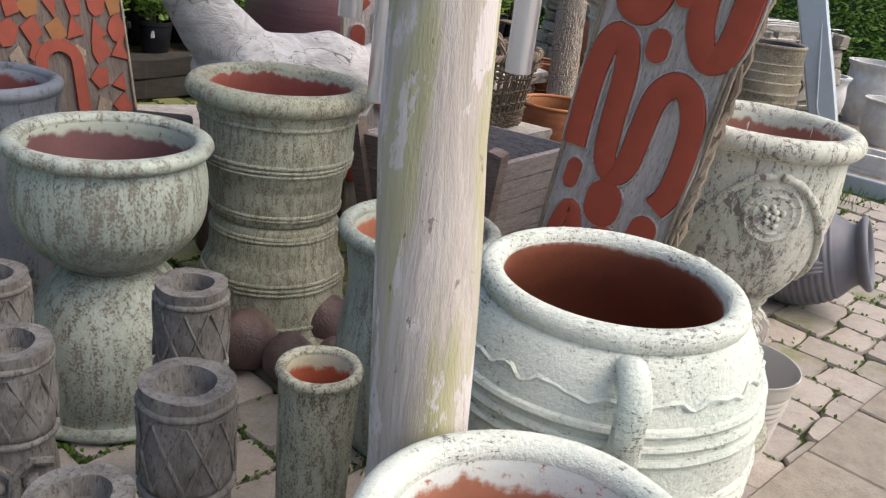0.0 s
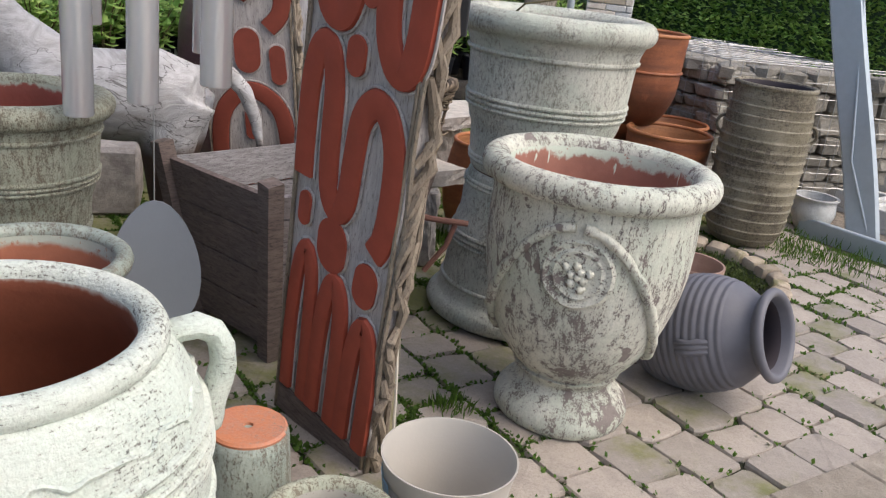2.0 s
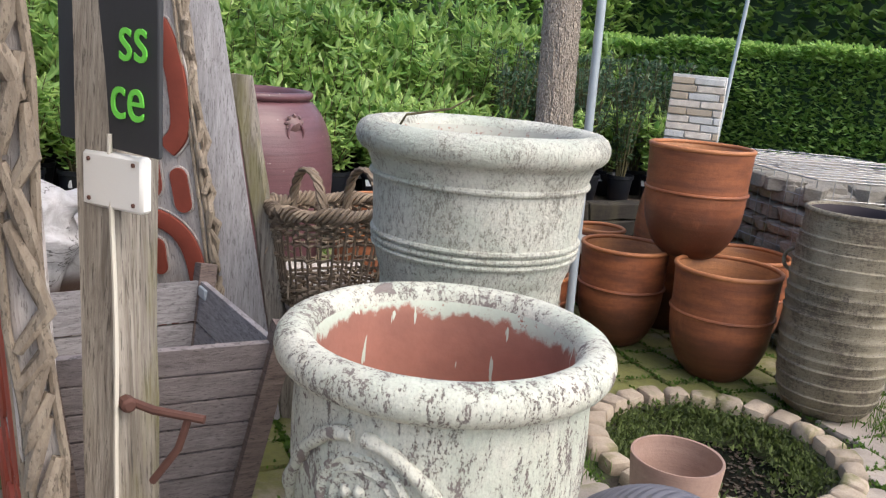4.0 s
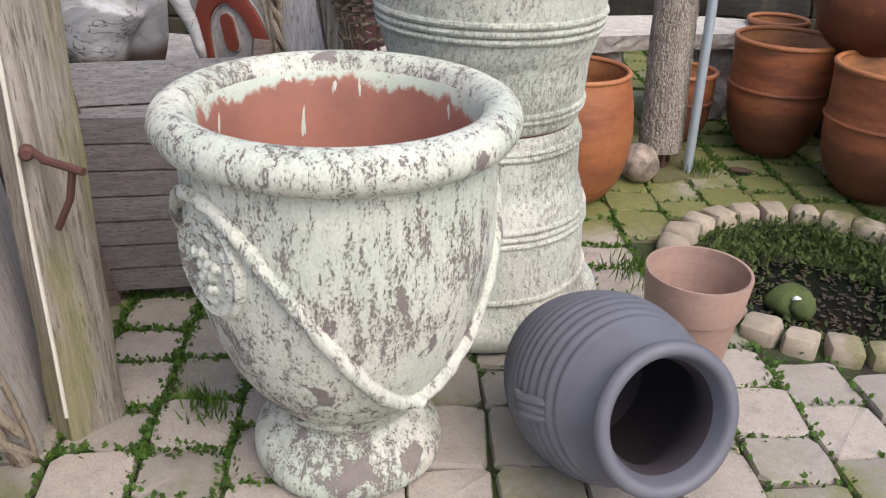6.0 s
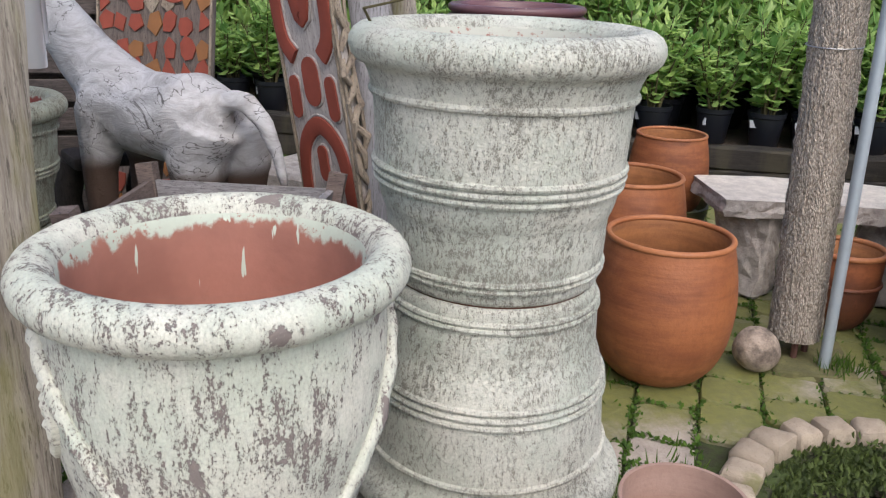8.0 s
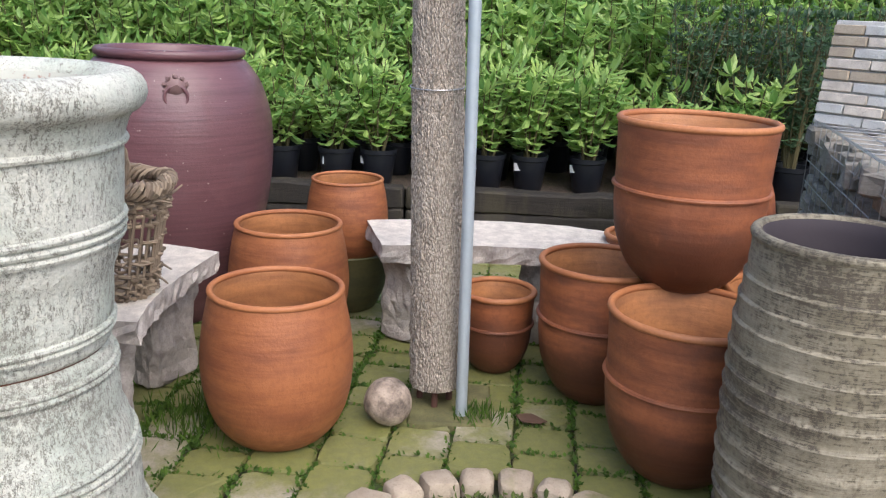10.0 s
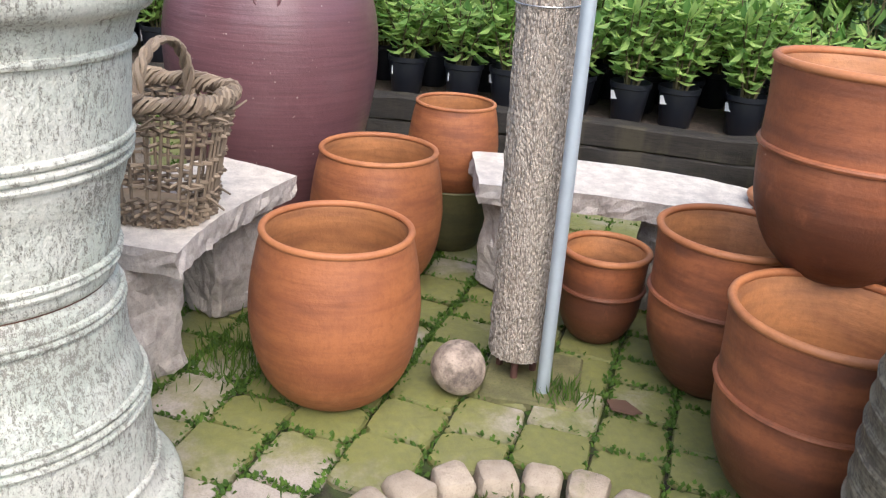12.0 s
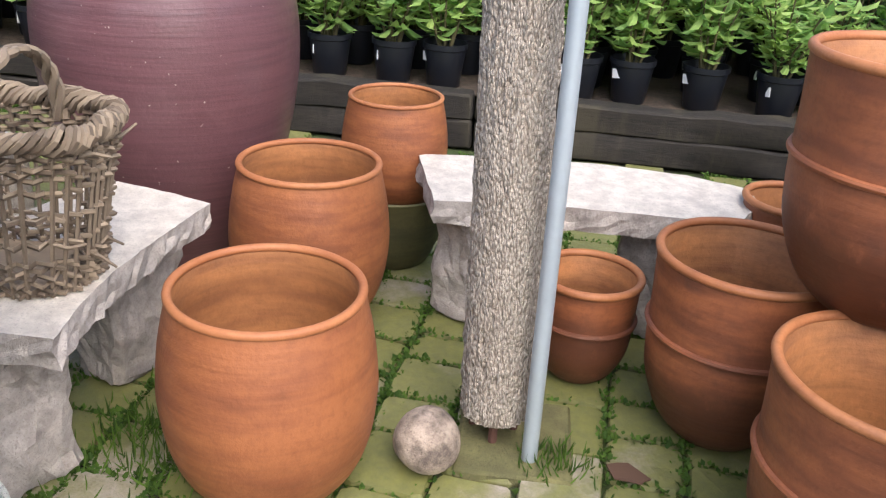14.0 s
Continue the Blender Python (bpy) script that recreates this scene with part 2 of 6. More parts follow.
PANEL = timber("grey_limed_panel", (0.62, 0.58, 0.55), (0.4, 0.35, 0.33), (9, 9, 1.2))
OLDPANEL = timber("brown_weathered_panel", (0.2, 0.165, 0.145), (0.1, 0.078, 0.068), (8, 8, 1.0))
OLDRED = plain("faded_red_paint", (0.31, 0.065, 0.038), 0.8, 0, 0.45, 14)
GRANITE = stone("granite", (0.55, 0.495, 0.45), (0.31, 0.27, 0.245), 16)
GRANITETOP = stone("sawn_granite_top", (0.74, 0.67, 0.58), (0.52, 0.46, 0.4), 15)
RUBBLE = stone("rubble_stone", (0.44, 0.41, 0.35), (0.28, 0.25, 0.21), 7, None, True)
RINGSTONE = stone("granite_setts", (0.52, 0.43, 0.33), (0.36, 0.29, 0.22), 12, (0.17, 0.165, 0.06), True)
BALLSTONE = stone("mottled_fossil_ball", (0.5, 0.4, 0.32), (0.08, 0.06, 0.05), 13)
SLAB = stone("exposed_aggregate_slab", (0.42, 0.36, 0.295), (0.28, 0.24, 0.195), 14, None, True)
ZINC = plain("galvanised_steel", (0.46, 0.52, 0.57), 0.45, 0.35, 0.25, 18)
CHROME = plain("brushed_aluminium", (0.86, 0.86, 0.88), 0.22, 0.55, 0.03)
GREYDISC = plain("grey_slate_disc", (0.23, 0.25, 0.28), 0.5, 0, 0.12)
RUST = plain("rusty_iron", (0.14, 0.065, 0.05), 0.8, 0.3, 0.4, 30)
WHITEPAINT = plain("white_plastic", (0.8, 0.79, 0.76), 0.4, 0, 0.06)
SIGNBLACK = plain("charcoal_board", (0.035, 0.037, 0.042), 0.6, 0, 0.1)
SIGNGREEN = plain("green_lettering", (0.2, 0.78, 0.09), 0.6, 0, 0.0)
LABEL = plain("white_label", (0.8, 0.8, 0.8), 0.6, 0, 0.05)
WIRE = plain("wire", (0.42, 0.42, 0.42), 0.4, 0.8, 0.1)
CORD = plain("pale_cord", (0.62, 0.58, 0.5), 0.8, 0, 0.1)
TROUGH = stone("pale_stone_trough", (0.62, 0.62, 0.6), (0.48, 0.47, 0.45), 10)


def statue_wood():
    k = Mat("bleached_driftwood", 0.8)
    g = k.noise(5, 8, 0.75, k.scaled(1.2, 1.2, 2.5), 1.2)
    c = k.mix(k.step(g, 0.35, 0.7), (0.52, 0.515, 0.525), (0.3, 0.285, 0.28))
    crack = k.math("ABSOLUTE", k.math("SUBTRACT", k.noise(2.6, 5, 0.6, k.scaled(1, 1, 1), 0.8), 0.5))
    c = k.mix(k.math("MULTIPLY", k.step(crack, 0.006, 0.0), 0.85), c, (0.07, 0.06, 0.055))
    c = k.mix(k.step(k.z(), 0.645, 0.56), c, (0.09, 0.055, 0.04))
    return k.color(c).bump(g, 0.7, 0.02).m


def bark_mat():
    k = Mat("rough_bark_column", 0.95)
    co = k.scaled(1, 1, 0.38)
    f = k.cells(200, co)
    g = k.noise(80, 5, 0.7, co)
    c = k.mix(k.step(k.math("ADD", f, k.math("MULTIPLY", g, 0.5)), 0.6, 1.0), (0.52, 0.455, 0.385), (0.29, 0.24, 0.195))
    c = k.mix(k.math("MULTIPLY", k.noise(6, 5, 0.65), 0.4), c, (0.3, 0.25, 0.2))
    return k.color(c).bump(k.math("SUBTRACT", g, f), 0.9, 0.013).m


BARKSTONE = bark_mat()


def wicker():
    k = Mat("willow_wicker", 0.8)
    c = k.mix(k.island(), (0.39, 0.3, 0.21), (0.12, 0.085, 0.06))
    return k.color(k.mix(k.math("MULTIPLY", k.noise(40, 3), 0.5), c, (0.08, 0.06, 0.04))).bump(k.noise(60, 3), 0.4, 0.004).m


def paver_mat():
    k = Mat("tumbled_concrete_paver", 0.62)
    c = k.mix(k.rnd(), (0.43, 0.37, 0.315), (0.28, 0.245, 0.215))
    c = k.mix(k.math("MULTIPLY", k.step(k.noise(9, 5, 0.7, k.world()), 0.45, 0.7), 0.4), c, (0.2, 0.17, 0.145))
    c = k.mix(k.math("MULTIPLY", k.step(k.noise(160, 4, 0.75, k.world()), 0.42, 0.7), 0.5), c, (0.16, 0.14, 0.12))
    c = k.mix(k.math("MULTIPLY", k.step(k.noise(40, 5, 0.7, k.world()), 0.55, 0.7), 0.35), c, (0.5, 0.44, 0.38))
    n = k.t.nodes.new("ShaderNodeSeparateXYZ")
    k.t.links.new(k.world(), n.inputs[0])
    # moss has taken the sheltered corner among the pots, away from the trodden path
    away = k.math("SUBTRACT", k.math("MULTIPLY", n.outputs[1], 0.42), k.math("MULTIPLY", n.outputs[0], 0.62))
    shelter = k.step(away, 0.75, 1.7)
    patch = k.math("ADD", k.math("MULTIPLY", k.noise(3.2, 6, 0.7, k.world()), 0.85), k.math("MULTIPLY", k.rnd(), 0.3))
    moss = k.step(k.math("ADD", patch, k.math("MULTIPLY", shelter, 0.36)), 0.62, 0.87)
    c = k.mix(k.math("MULTIPLY", moss, 0.85), c, k.mix(k.noise(30, 4, 0.6, k.world()), (0.21, 0.215, 0.027), (0.068, 0.08, 0.017)))
    return k.color(c).bump(k.math("ADD", k.noise(60, 5, 0.7, k.world()), k.noise(8, 3, 0.6, k.world())), 0.5, 0.006).m


def soil_mat():
    k = Mat("joint_soil_and_moss", 1.0)
    c = k.mix(k.step(k.noise(3.5, 6, 0.7, k.world()), 0.4, 0.6), (0.035, 0.028, 0.02), (0.05, 0.075, 0.016))
    return k.color(c).bump(k.noise(70, 4, 0.7, k.world()), 0.8, 0.015).m


def leaf_mat(name, a, b, rough=0.35):
    k = Mat(name, rough)
    c = k.mix(k.island(), a, b)
    tone = k.mix(k.math("MULTIPLY", k.rnd(), 0.35), c, tuple(v * 0.6 for v in b))
    k.color(tone)
    thin = k.t.nodes.new("ShaderNodeBsdfTranslucent")
    k.t.links.new(tone, thin.inputs[0])
    both = k.t.nodes.new("ShaderNodeMixShader")
    both.inputs[0].default_value = 0.48
    k.t.links.new(k.b.outputs[0], both.inputs[1])
    k.t.links.new(thin.outputs[0], both.inputs[2])
    out = next(n for n in k.t.nodes if n.type == "OUTPUT_MATERIAL")
    k.t.links.new(both.outputs[0], out.inputs[0])
    return k.m


STATUE, WICKER, PAVER, SOIL = statue_wood(), wicker(), paver_mat(), soil_mat()
LAUREL = leaf_mat("laurel_leaf", (0.5, 0.65, 0.2), (0.17, 0.34, 0.085))
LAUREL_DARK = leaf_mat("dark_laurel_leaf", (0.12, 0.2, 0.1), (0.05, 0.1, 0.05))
HEDGE = leaf_mat("hedge_leaf", (0.5, 0.68, 0.2), (0.2, 0.38, 0.09), 0.45)
MOSS = leaf_mat("moss_leaf", (0.14, 0.25, 0.03), (0.05, 0.11, 0.015), 0.8)
POND = leaf_mat("creeping_plants", (0.18, 0.24, 0.06), (0.06, 0.085, 0.025), 0.7)
STEM = plain("green_brown_stem", (0.1, 0.085, 0.035), 0.8)
COMPOST = stone("bark_mulch", (0.1, 0.07, 0.05), (0.04, 0.03, 0.022), 30)
GRAVEL = stone("gravel_bed", (0.36, 0.3, 0.24), (0.16, 0.13, 0.1), 40)
WATER = plain("dark_pond_water", (0.01, 0.012, 0.01), 0.06, 0, 0.2)


# ---- builders ----
def finish(bm, name, mat, smooth=True):
    me = bpy.data.meshes.new(name)
    bmesh.ops.recalc_face_normals(bm, faces=bm.faces)
    bm.to_mesh(me)
    bm.free()
    for m in (mat if isinstance(mat, (list, tuple)) else (mat,)):
        me.materials.append(m)
    if smooth:
        me.polygons.foreach_set("use_smooth", [True] * len(me.polygons))
        me.set_sharp_from_angle(angle=radians(40))
    return me


def part(name, bm, mat, parent, label="", smooth=True):
    """One bmesh as one mesh object under its thing."""
    ob = new(name, finish(bm, name, mat, smooth))
    ob.parent = parent
    return tagged(ob, label)


def thing(name, m, label, category, group="", kind=""):
    ob = new(name)
    ob.empty_display_size = 0.1
    ob.matrix_world = m
    return tagged(ob, label, category, group, kind)


def single(name, bm, mat, m, label, category="", group="", kind="", smooth=True):
    ob = new(name, finish(bm, name, mat, smooth))
    ob.matrix_world = m
    return tagged(ob, label, category, group, kind)


def lathe(profile, segs=56, wob=0.0, seed=0.0, bm=None, mat_from=None):
    """A turned body: profile of (radius, height), from the outside foot over the rim to the inside. mat_from: the row from which faces take slot 1."""
    bm = bm or bmesh.new()
    rings = []
    for r, z in profile:
        ring = []
        for i in range(segs):
            a = 2 * math.pi * i / segs
            k = 1 + wob * noise.noise(Vector((math.cos(a) * 1.3 + seed, math.sin(a) * 1.3, z * 4))) if wob else 1
            ring.append(bm.verts.new((r * k * math.cos(a), r * k * math.sin(a), z)))
        rings.append(ring)
    for j in range(len(rings) - 1):
        for i in range(segs):
            f = bm.faces.new((rings[j][i], rings[j][(i + 1) % segs], rings[j + 1][(i + 1) % segs], rings[j + 1][i]))
            f.material_index = 1 if mat_from is not None and j >= mat_from else 0
    bm.faces.new(rings[0][::-1])
    f = bm.faces.new(rings[-1])
    f.material_index = 1 if mat_from is not None else 0
    return bm


def roll(r, z, rad, a0, a1, n=7):
    """Rows of a rounded bead round (r, z), from angle a0 to a1 in degrees."""
    return [(r + rad * math.cos(radians(a0 + (a1 - a0) * i / n)), z + rad * math.sin(radians(a0 + (a1 - a0) * i / n))) for i in range(n + 1)]


def smooth_rows(rows, n=4):
    """More rows through the given ones on a smooth curve."""
    out = []
    for i in range(len(rows) - 1):
        p0, p1, p2, p3 = (Vector(rows[max(0, min(len(rows) - 1, i + k))]) for k in (-1, 0, 1, 2))
        for s in range(n):
            t = s / n
            out.append(tuple(0.5 * (2 * p1 + (p2 - p0) * t + (2 * p0 - 5 * p1 + 4 * p2 - p3) * t * t + (3 * p1 - p0 - 3 * p2 + p3) * t ** 3)))
    return out + [tuple(rows[-1])]


def tube(path, radii, segs=8, bm=None, flat=1.0, caps=True):
    """A round bar along a path, with a radius at each point. flat squeezes it in z."""
    bm = bm or bmesh.new()
    path = [Vector(p) for p in path]
    rings, side = [], None
    for i, p in enumerate(path):
        d = (path[min(i + 1, len(path) - 1)] - path[max(i - 1, 0)]).normalized()
        if side is None:
            side = d.cross(Vector((0, 0, 1)))
            if side.length < 0.1:
                side = d.cross(Vector((0, 1, 0)))
        side = (side - d * side.dot(d)).normalized()
        up = side.cross(d)
        r = radii[i] if isinstance(radii, (list, tuple)) else radii
        rings.append([bm.verts.new(p + side * (r * math.cos(2 * math.pi * k / segs)) + up * (flat * r * math.sin(2 * math.pi * k / segs))) for k in range(segs)])
    for a, b in zip(rings, rings[1:]):
        for k in range(segs):
            bm.faces.new((a[k], a[(k + 1) % segs], b[(k + 1) % segs], b[k]))
    if caps:
        bm.faces.new(rings[0][::-1]), bm.faces.new(rings[-1])
    return bm


def box(sx, sy, sz, at=(0, 0, 0), bevel=0.004, bm=None, m=None, segs=1):
    """A bevelled block with its centre at at; m turns it first."""
    out = bm or bmesh.new()
    tmp = bmesh.new()
    bmesh.ops.create_cube(tmp, size=1, matrix=Matrix.Diagonal((sx, sy, sz, 1)))
    if bevel:
        bmesh.ops.bevel(tmp, geom=tmp.edges[:], offset=bevel, segments=segs, profile=0.5, affect="EDGES")
    bmesh.ops.transform(tmp, matrix=Matrix.Translation(at) @ (m or Matrix()), verts=tmp.verts)
    me = bpy.data.meshes.new("tmp")
    tmp.to_mesh(me)
    tmp.free()
    out.from_mesh(me)
    bpy.data.meshes.remove(me)
    return out


def roughen(bm, amount, scale=6.0, seed=0.0):
    for v in bm.verts:
        p = v.co * scale + Vector((seed, seed * 1.7, 0))
        v.co += Vector((noise.noise(p), noise.noise(p + Vector((9, 0, 0))), noise.noise(p + Vector((0, 9, 0))))) * amount
    return bm


def outline_plate(points, depth, bm=None, at=0.0):
    """A flat plate from an outline in x, z; its face looks along -y, at y = at - depth."""
    bm = bm or bmesh.new()
    front = [bm.verts.new((x, at - depth, z)) for x, z in points]
    rear = [bm.verts.new((x, at, z)) for x, z in points]
    bm.faces.new(front), bm.faces.new(rear[::-1])
    for i in range(len(points)):
        j = (i + 1) % len(points)
        bm.faces.new((front[j], front[i], rear[i], rear[j]))
    return bm


def stadium(x0, z0, x1, z1, r, n=10):
    a = math.atan2(z1 - z0, x1 - x0)
    out = []
    for i in range(n + 1):
        t = a - math.pi / 2 + math.pi * i / n
        out.append((x1 + r * math.cos(t), z1 + r * math.sin(t)))
    for i in range(n + 1):
        t = a + math.pi / 2 + math.pi * i / n
        out.append((x0 + r * math.cos(t), z0 + r * math.sin(t)))
    return out


def ring_plate(outer, inner, depth, at=0.0):
    """A raised band between two outlines with the same count of points."""
    bm = bmesh.new()
    rows = []
    for pts, y in ((outer, at), (outer, at - depth), (inner, at - depth), (inner, at)):
        rows.append([bm.verts.new((x, y, z)) for x, z in pts])
    n = len(outer)
    for a, b in zip(rows, rows[1:]):
        for i in range(n):
            j = (i + 1) % n
            bm.faces.new((a[i], a[j], b[j], b[i]))
    return bm


def leaves(rows, seed, size, spread, folds=True):
    """Many leaves as one mesh. rows: (x, y, z, direction angle, pitch) arrays of the places that they grow from."""
    rng = np.random.default_rng(seed)
    verts, faces = [], []
    for x, y, z, az, pitch in rows:
        s = size * rng.uniform(0.7, 1.25)
        w = s * spread
        d = Vector((math.cos(az) * math.cos(pitch), math.sin(az) * math.cos(pitch), math.sin(pitch)))
        side = Vector((-math.sin(az), math.cos(az), rng.uniform(-0.4, 0.4))).normalized()
        up = side.cross(d)
        p = Vector((x, y, z))
        k = len(verts)
        droop = up * (-0.12 * s)
        mid = p + d * s * 0.52 + up * (-0.02 * s)
        if folds:
            edge = up * w * 0.14
            verts += [p, p + d * s * 0.28 + side * w * 0.4 + edge, p + d * s * 0.68 + side * w * 0.48 + edge, p + d * s + droop, p + d * s * 0.68 - side * w * 0.48 + edge, p + d * s * 0.28 - side * w * 0.4 + edge, mid]
            faces += [(k, k + 1, k + 6), (k + 1, k + 2, k + 6), (k + 2, k + 3, k + 6), (k + 3, k + 4, k + 6), (k + 4, k + 5, k + 6), (k + 5, k, k + 6)]
        else:
            verts += [p, p + d * s * 0.5 + side * w * 0.5, p + d * s + droop, p + d * s * 0.5 - side * w * 0.5]
            faces += [(k, k + 1, k + 2), (k, k + 2, k + 3)]
    me = bpy.data.meshes.new("leaves")
    me.from_pydata([tuple(v) for v in verts], [], faces)
    return me


def at(x, y, z=0.0, rz=0.0, tilt=0.0, lean=0.0):
    return pose(x, y, z, tilt, lean, rz)

# ---- ground ----
POND_C, POND_R = (1.6, 4.93), 0.43
KERB_P, KERB_D = Vector((1.18, 1.99)), Vector((0.627, 0.779))
BED_P, BED_D, BED_N = Vector((-1.99, 5.8)), Vector((0.55, 0.835)), Vector((-0.835, 0.55))
ROW_U, ROW_V = Vector((0.791, -0.612)), Vector((0.612, 0.791))


def ground_sheet():
    bm = bmesh.new()
    rings = []
    for r in (POND_R, 0.7, 1.2, 2.5, 5, 10, 40, 400):
        rings.append([bm.verts.new((POND_C[0] + r * math.cos(a * math.pi / 24), POND_C[1] + r * math.sin(a * math.pi / 24), -0.022)) for a in range(48)])
    for a, b in zip(rings, rings[1:]):
        for i in range(48):
            bm.faces.new((a[i], b[i], b[(i + 1) % 48], a[(i + 1) % 48]))
    return single("ground", bm, SOIL, Matrix(), "dark soil and moss under the paving", "ground", kind="structure")


ground_sheet()


def pond():
    p = thing("pond", at(*POND_C), "small sunken round pond bed ringed with granite setts", "pond")
    bm = lathe([(POND_R + 0.03, -0.2), (POND_R + 0.03, -0.03), (POND_R - 0.01, -0.03), (POND_R - 0.05, -0.09), (0.3, -0.13), (0.1, -0.14)], 40, 0.05)
    part("basin", roughen(bm, 0.015, 9), SOIL, p)
    part("water", lathe([(0.36, -0.125), (0.3, -0.118), (0.1, -0.118)], 32), WATER, p, "dark still water with fallen leaves")
    rng = random.Random(3)
    n = 26
    for i in range(n):
        a = 2 * math.pi * i / n
        m = Matrix.Translation((0.5 * math.cos(a), 0.5 * math.sin(a), -0.018)) @ Matrix.Rotation(a + rng.uniform(-0.08, 0.08), 4, "Z") @ Matrix.Rotation(rng.uniform(-0.08, 0.08), 4, "Y")
        bm = box(rng.uniform(0.09, 0.12), rng.uniform(0.098, 0.116), 0.11, bevel=0.024, segs=2)
        ob = part("sett", roughen(bm, 0.012, 14, i), RINGSTONE, p)
        ob.matrix_local = m
    rows = []
    for _ in range(5200):
        a = rng.uniform(0, 2 * math.pi)
        d = 0.45 - abs(rng.gauss(0, 0.095))
        if math.sin(a - 0.6) < -0.5 and rng.random() < 0.75:
            continue
        far = max(0.0, math.sin(a - 0.6))
        rows.append((d * math.cos(a), d * math.sin(a), -0.06 - (0.45 - d) * 0.25 + rng.uniform(0, 0.035 + 0.06 * far * rng.random()), rng.uniform(0, 6.28), rng.uniform(0.1, 1.4)))
    ob = new("creeping_plant", leaves(rows, 4, 0.026, 0.5))
    ob.data.materials.append(POND)
    ob.matrix_world = at(*POND_C)
    tagged(ob, "dark green creeping plants lining the pond bed", "plant", kind="stuff")
    rows = []
    for _ in range(420):
        a, d = rng.uniform(0, 6.28), 0.34 * math.sqrt(rng.random())
        rows.append((d * math.cos(a), d * math.sin(a), -0.112, rng.uniform(0, 6.28), rng.uniform(-0.1, 0.2)))
    ob = new("fallen_leaves", leaves(rows, 5, 0.024, 0.55))
    ob.data.materials.append(COMPOST)
    ob.matrix_world = at(*POND_C)
    tagged(ob, "brown fallen leaves floating on the pond", "leaves", kind="stuff")
    bm = bmesh.new()
    bmesh.ops.create_uvsphere(bm, u_segments=24, v_segments=14, radius=1, matrix=Matrix.Diagonal((0.085, 0.1, 0.055, 1)))
    bmesh.ops.create_uvsphere(bm, u_segments=16, v_segments=10, radius=1, matrix=Matrix.Translation((0.045, -0.07, 0.02)) @ Matrix.Diagonal((0.04, 0.04, 0.035, 1)))
    single("mossy_stone", roughen(bm, 0.012, 12), stone("mossy_rock", (0.1, 0.13, 0.03), (0.05, 0.07, 0.02), 9), at(1.56, 4.84, -0.1, 20), "small green mossy stone ornament in the pond", "stone")
    bm = bmesh.new()
    bmesh.ops.create_icosphere(bm, subdivisions=2, radius=0.016)
    single("white_pebble", roughen(bm, 0.006, 40), LABEL, at(1.6, 4.79, -0.055), "white pebble lying on the mossy stone", "pebble")


pond()


def lathed(name, profile, mats, m, label, category, inner, segs=64, wob=0.012, seed=0.0, group="", rim=None, rim_mat=None):
    """A pot: Empty > body, rim."""
    p = thing(name, m, label, category, group)
    part("body", lathe(profile, segs, wob, seed, mat_from=inner), mats, p)
    if rim:
        r, z, rad = rim
        part("rim", lathe_ring(r, z, rad, segs, wob, seed), rim_mat or mats[0], p)
    return p


def lathe_ring(r, z, rad, segs=64, wob=0.0, seed=0.0, n=10, squash=1.0):
    bm = bmesh.new()
    rings = []
    for j in range(n):
        b = 2 * math.pi * j / n
        rr, zz = r + rad * math.cos(b), z + rad * squash * math.sin(b)
        ring = []
        for i in range(segs):
            a = 2 * math.pi * i / segs
            k = 1 + wob * noise.noise(Vector((math.cos(a) * 1.3 + seed, math.sin(a) * 1.3, zz * 4)))
            ring.append(bm.verts.new((rr * k * math.cos(a), rr * k * math.sin(a), zz)))
        rings.append(ring)
    for j in range(n):
        for i in range(segs):
            bm.faces.new((rings[j][i], rings[j][(i + 1) % segs], rings[(j + 1) % n][(i + 1) % segs], rings[(j + 1) % n][i]))
    return bm


def band(p, r, z, rad, mat, wob=0.012, seed=0.0, squash=1.0):
    return part("band", lathe_ring(r, z, rad, 64, wob, seed, 8, squash), mat, p)


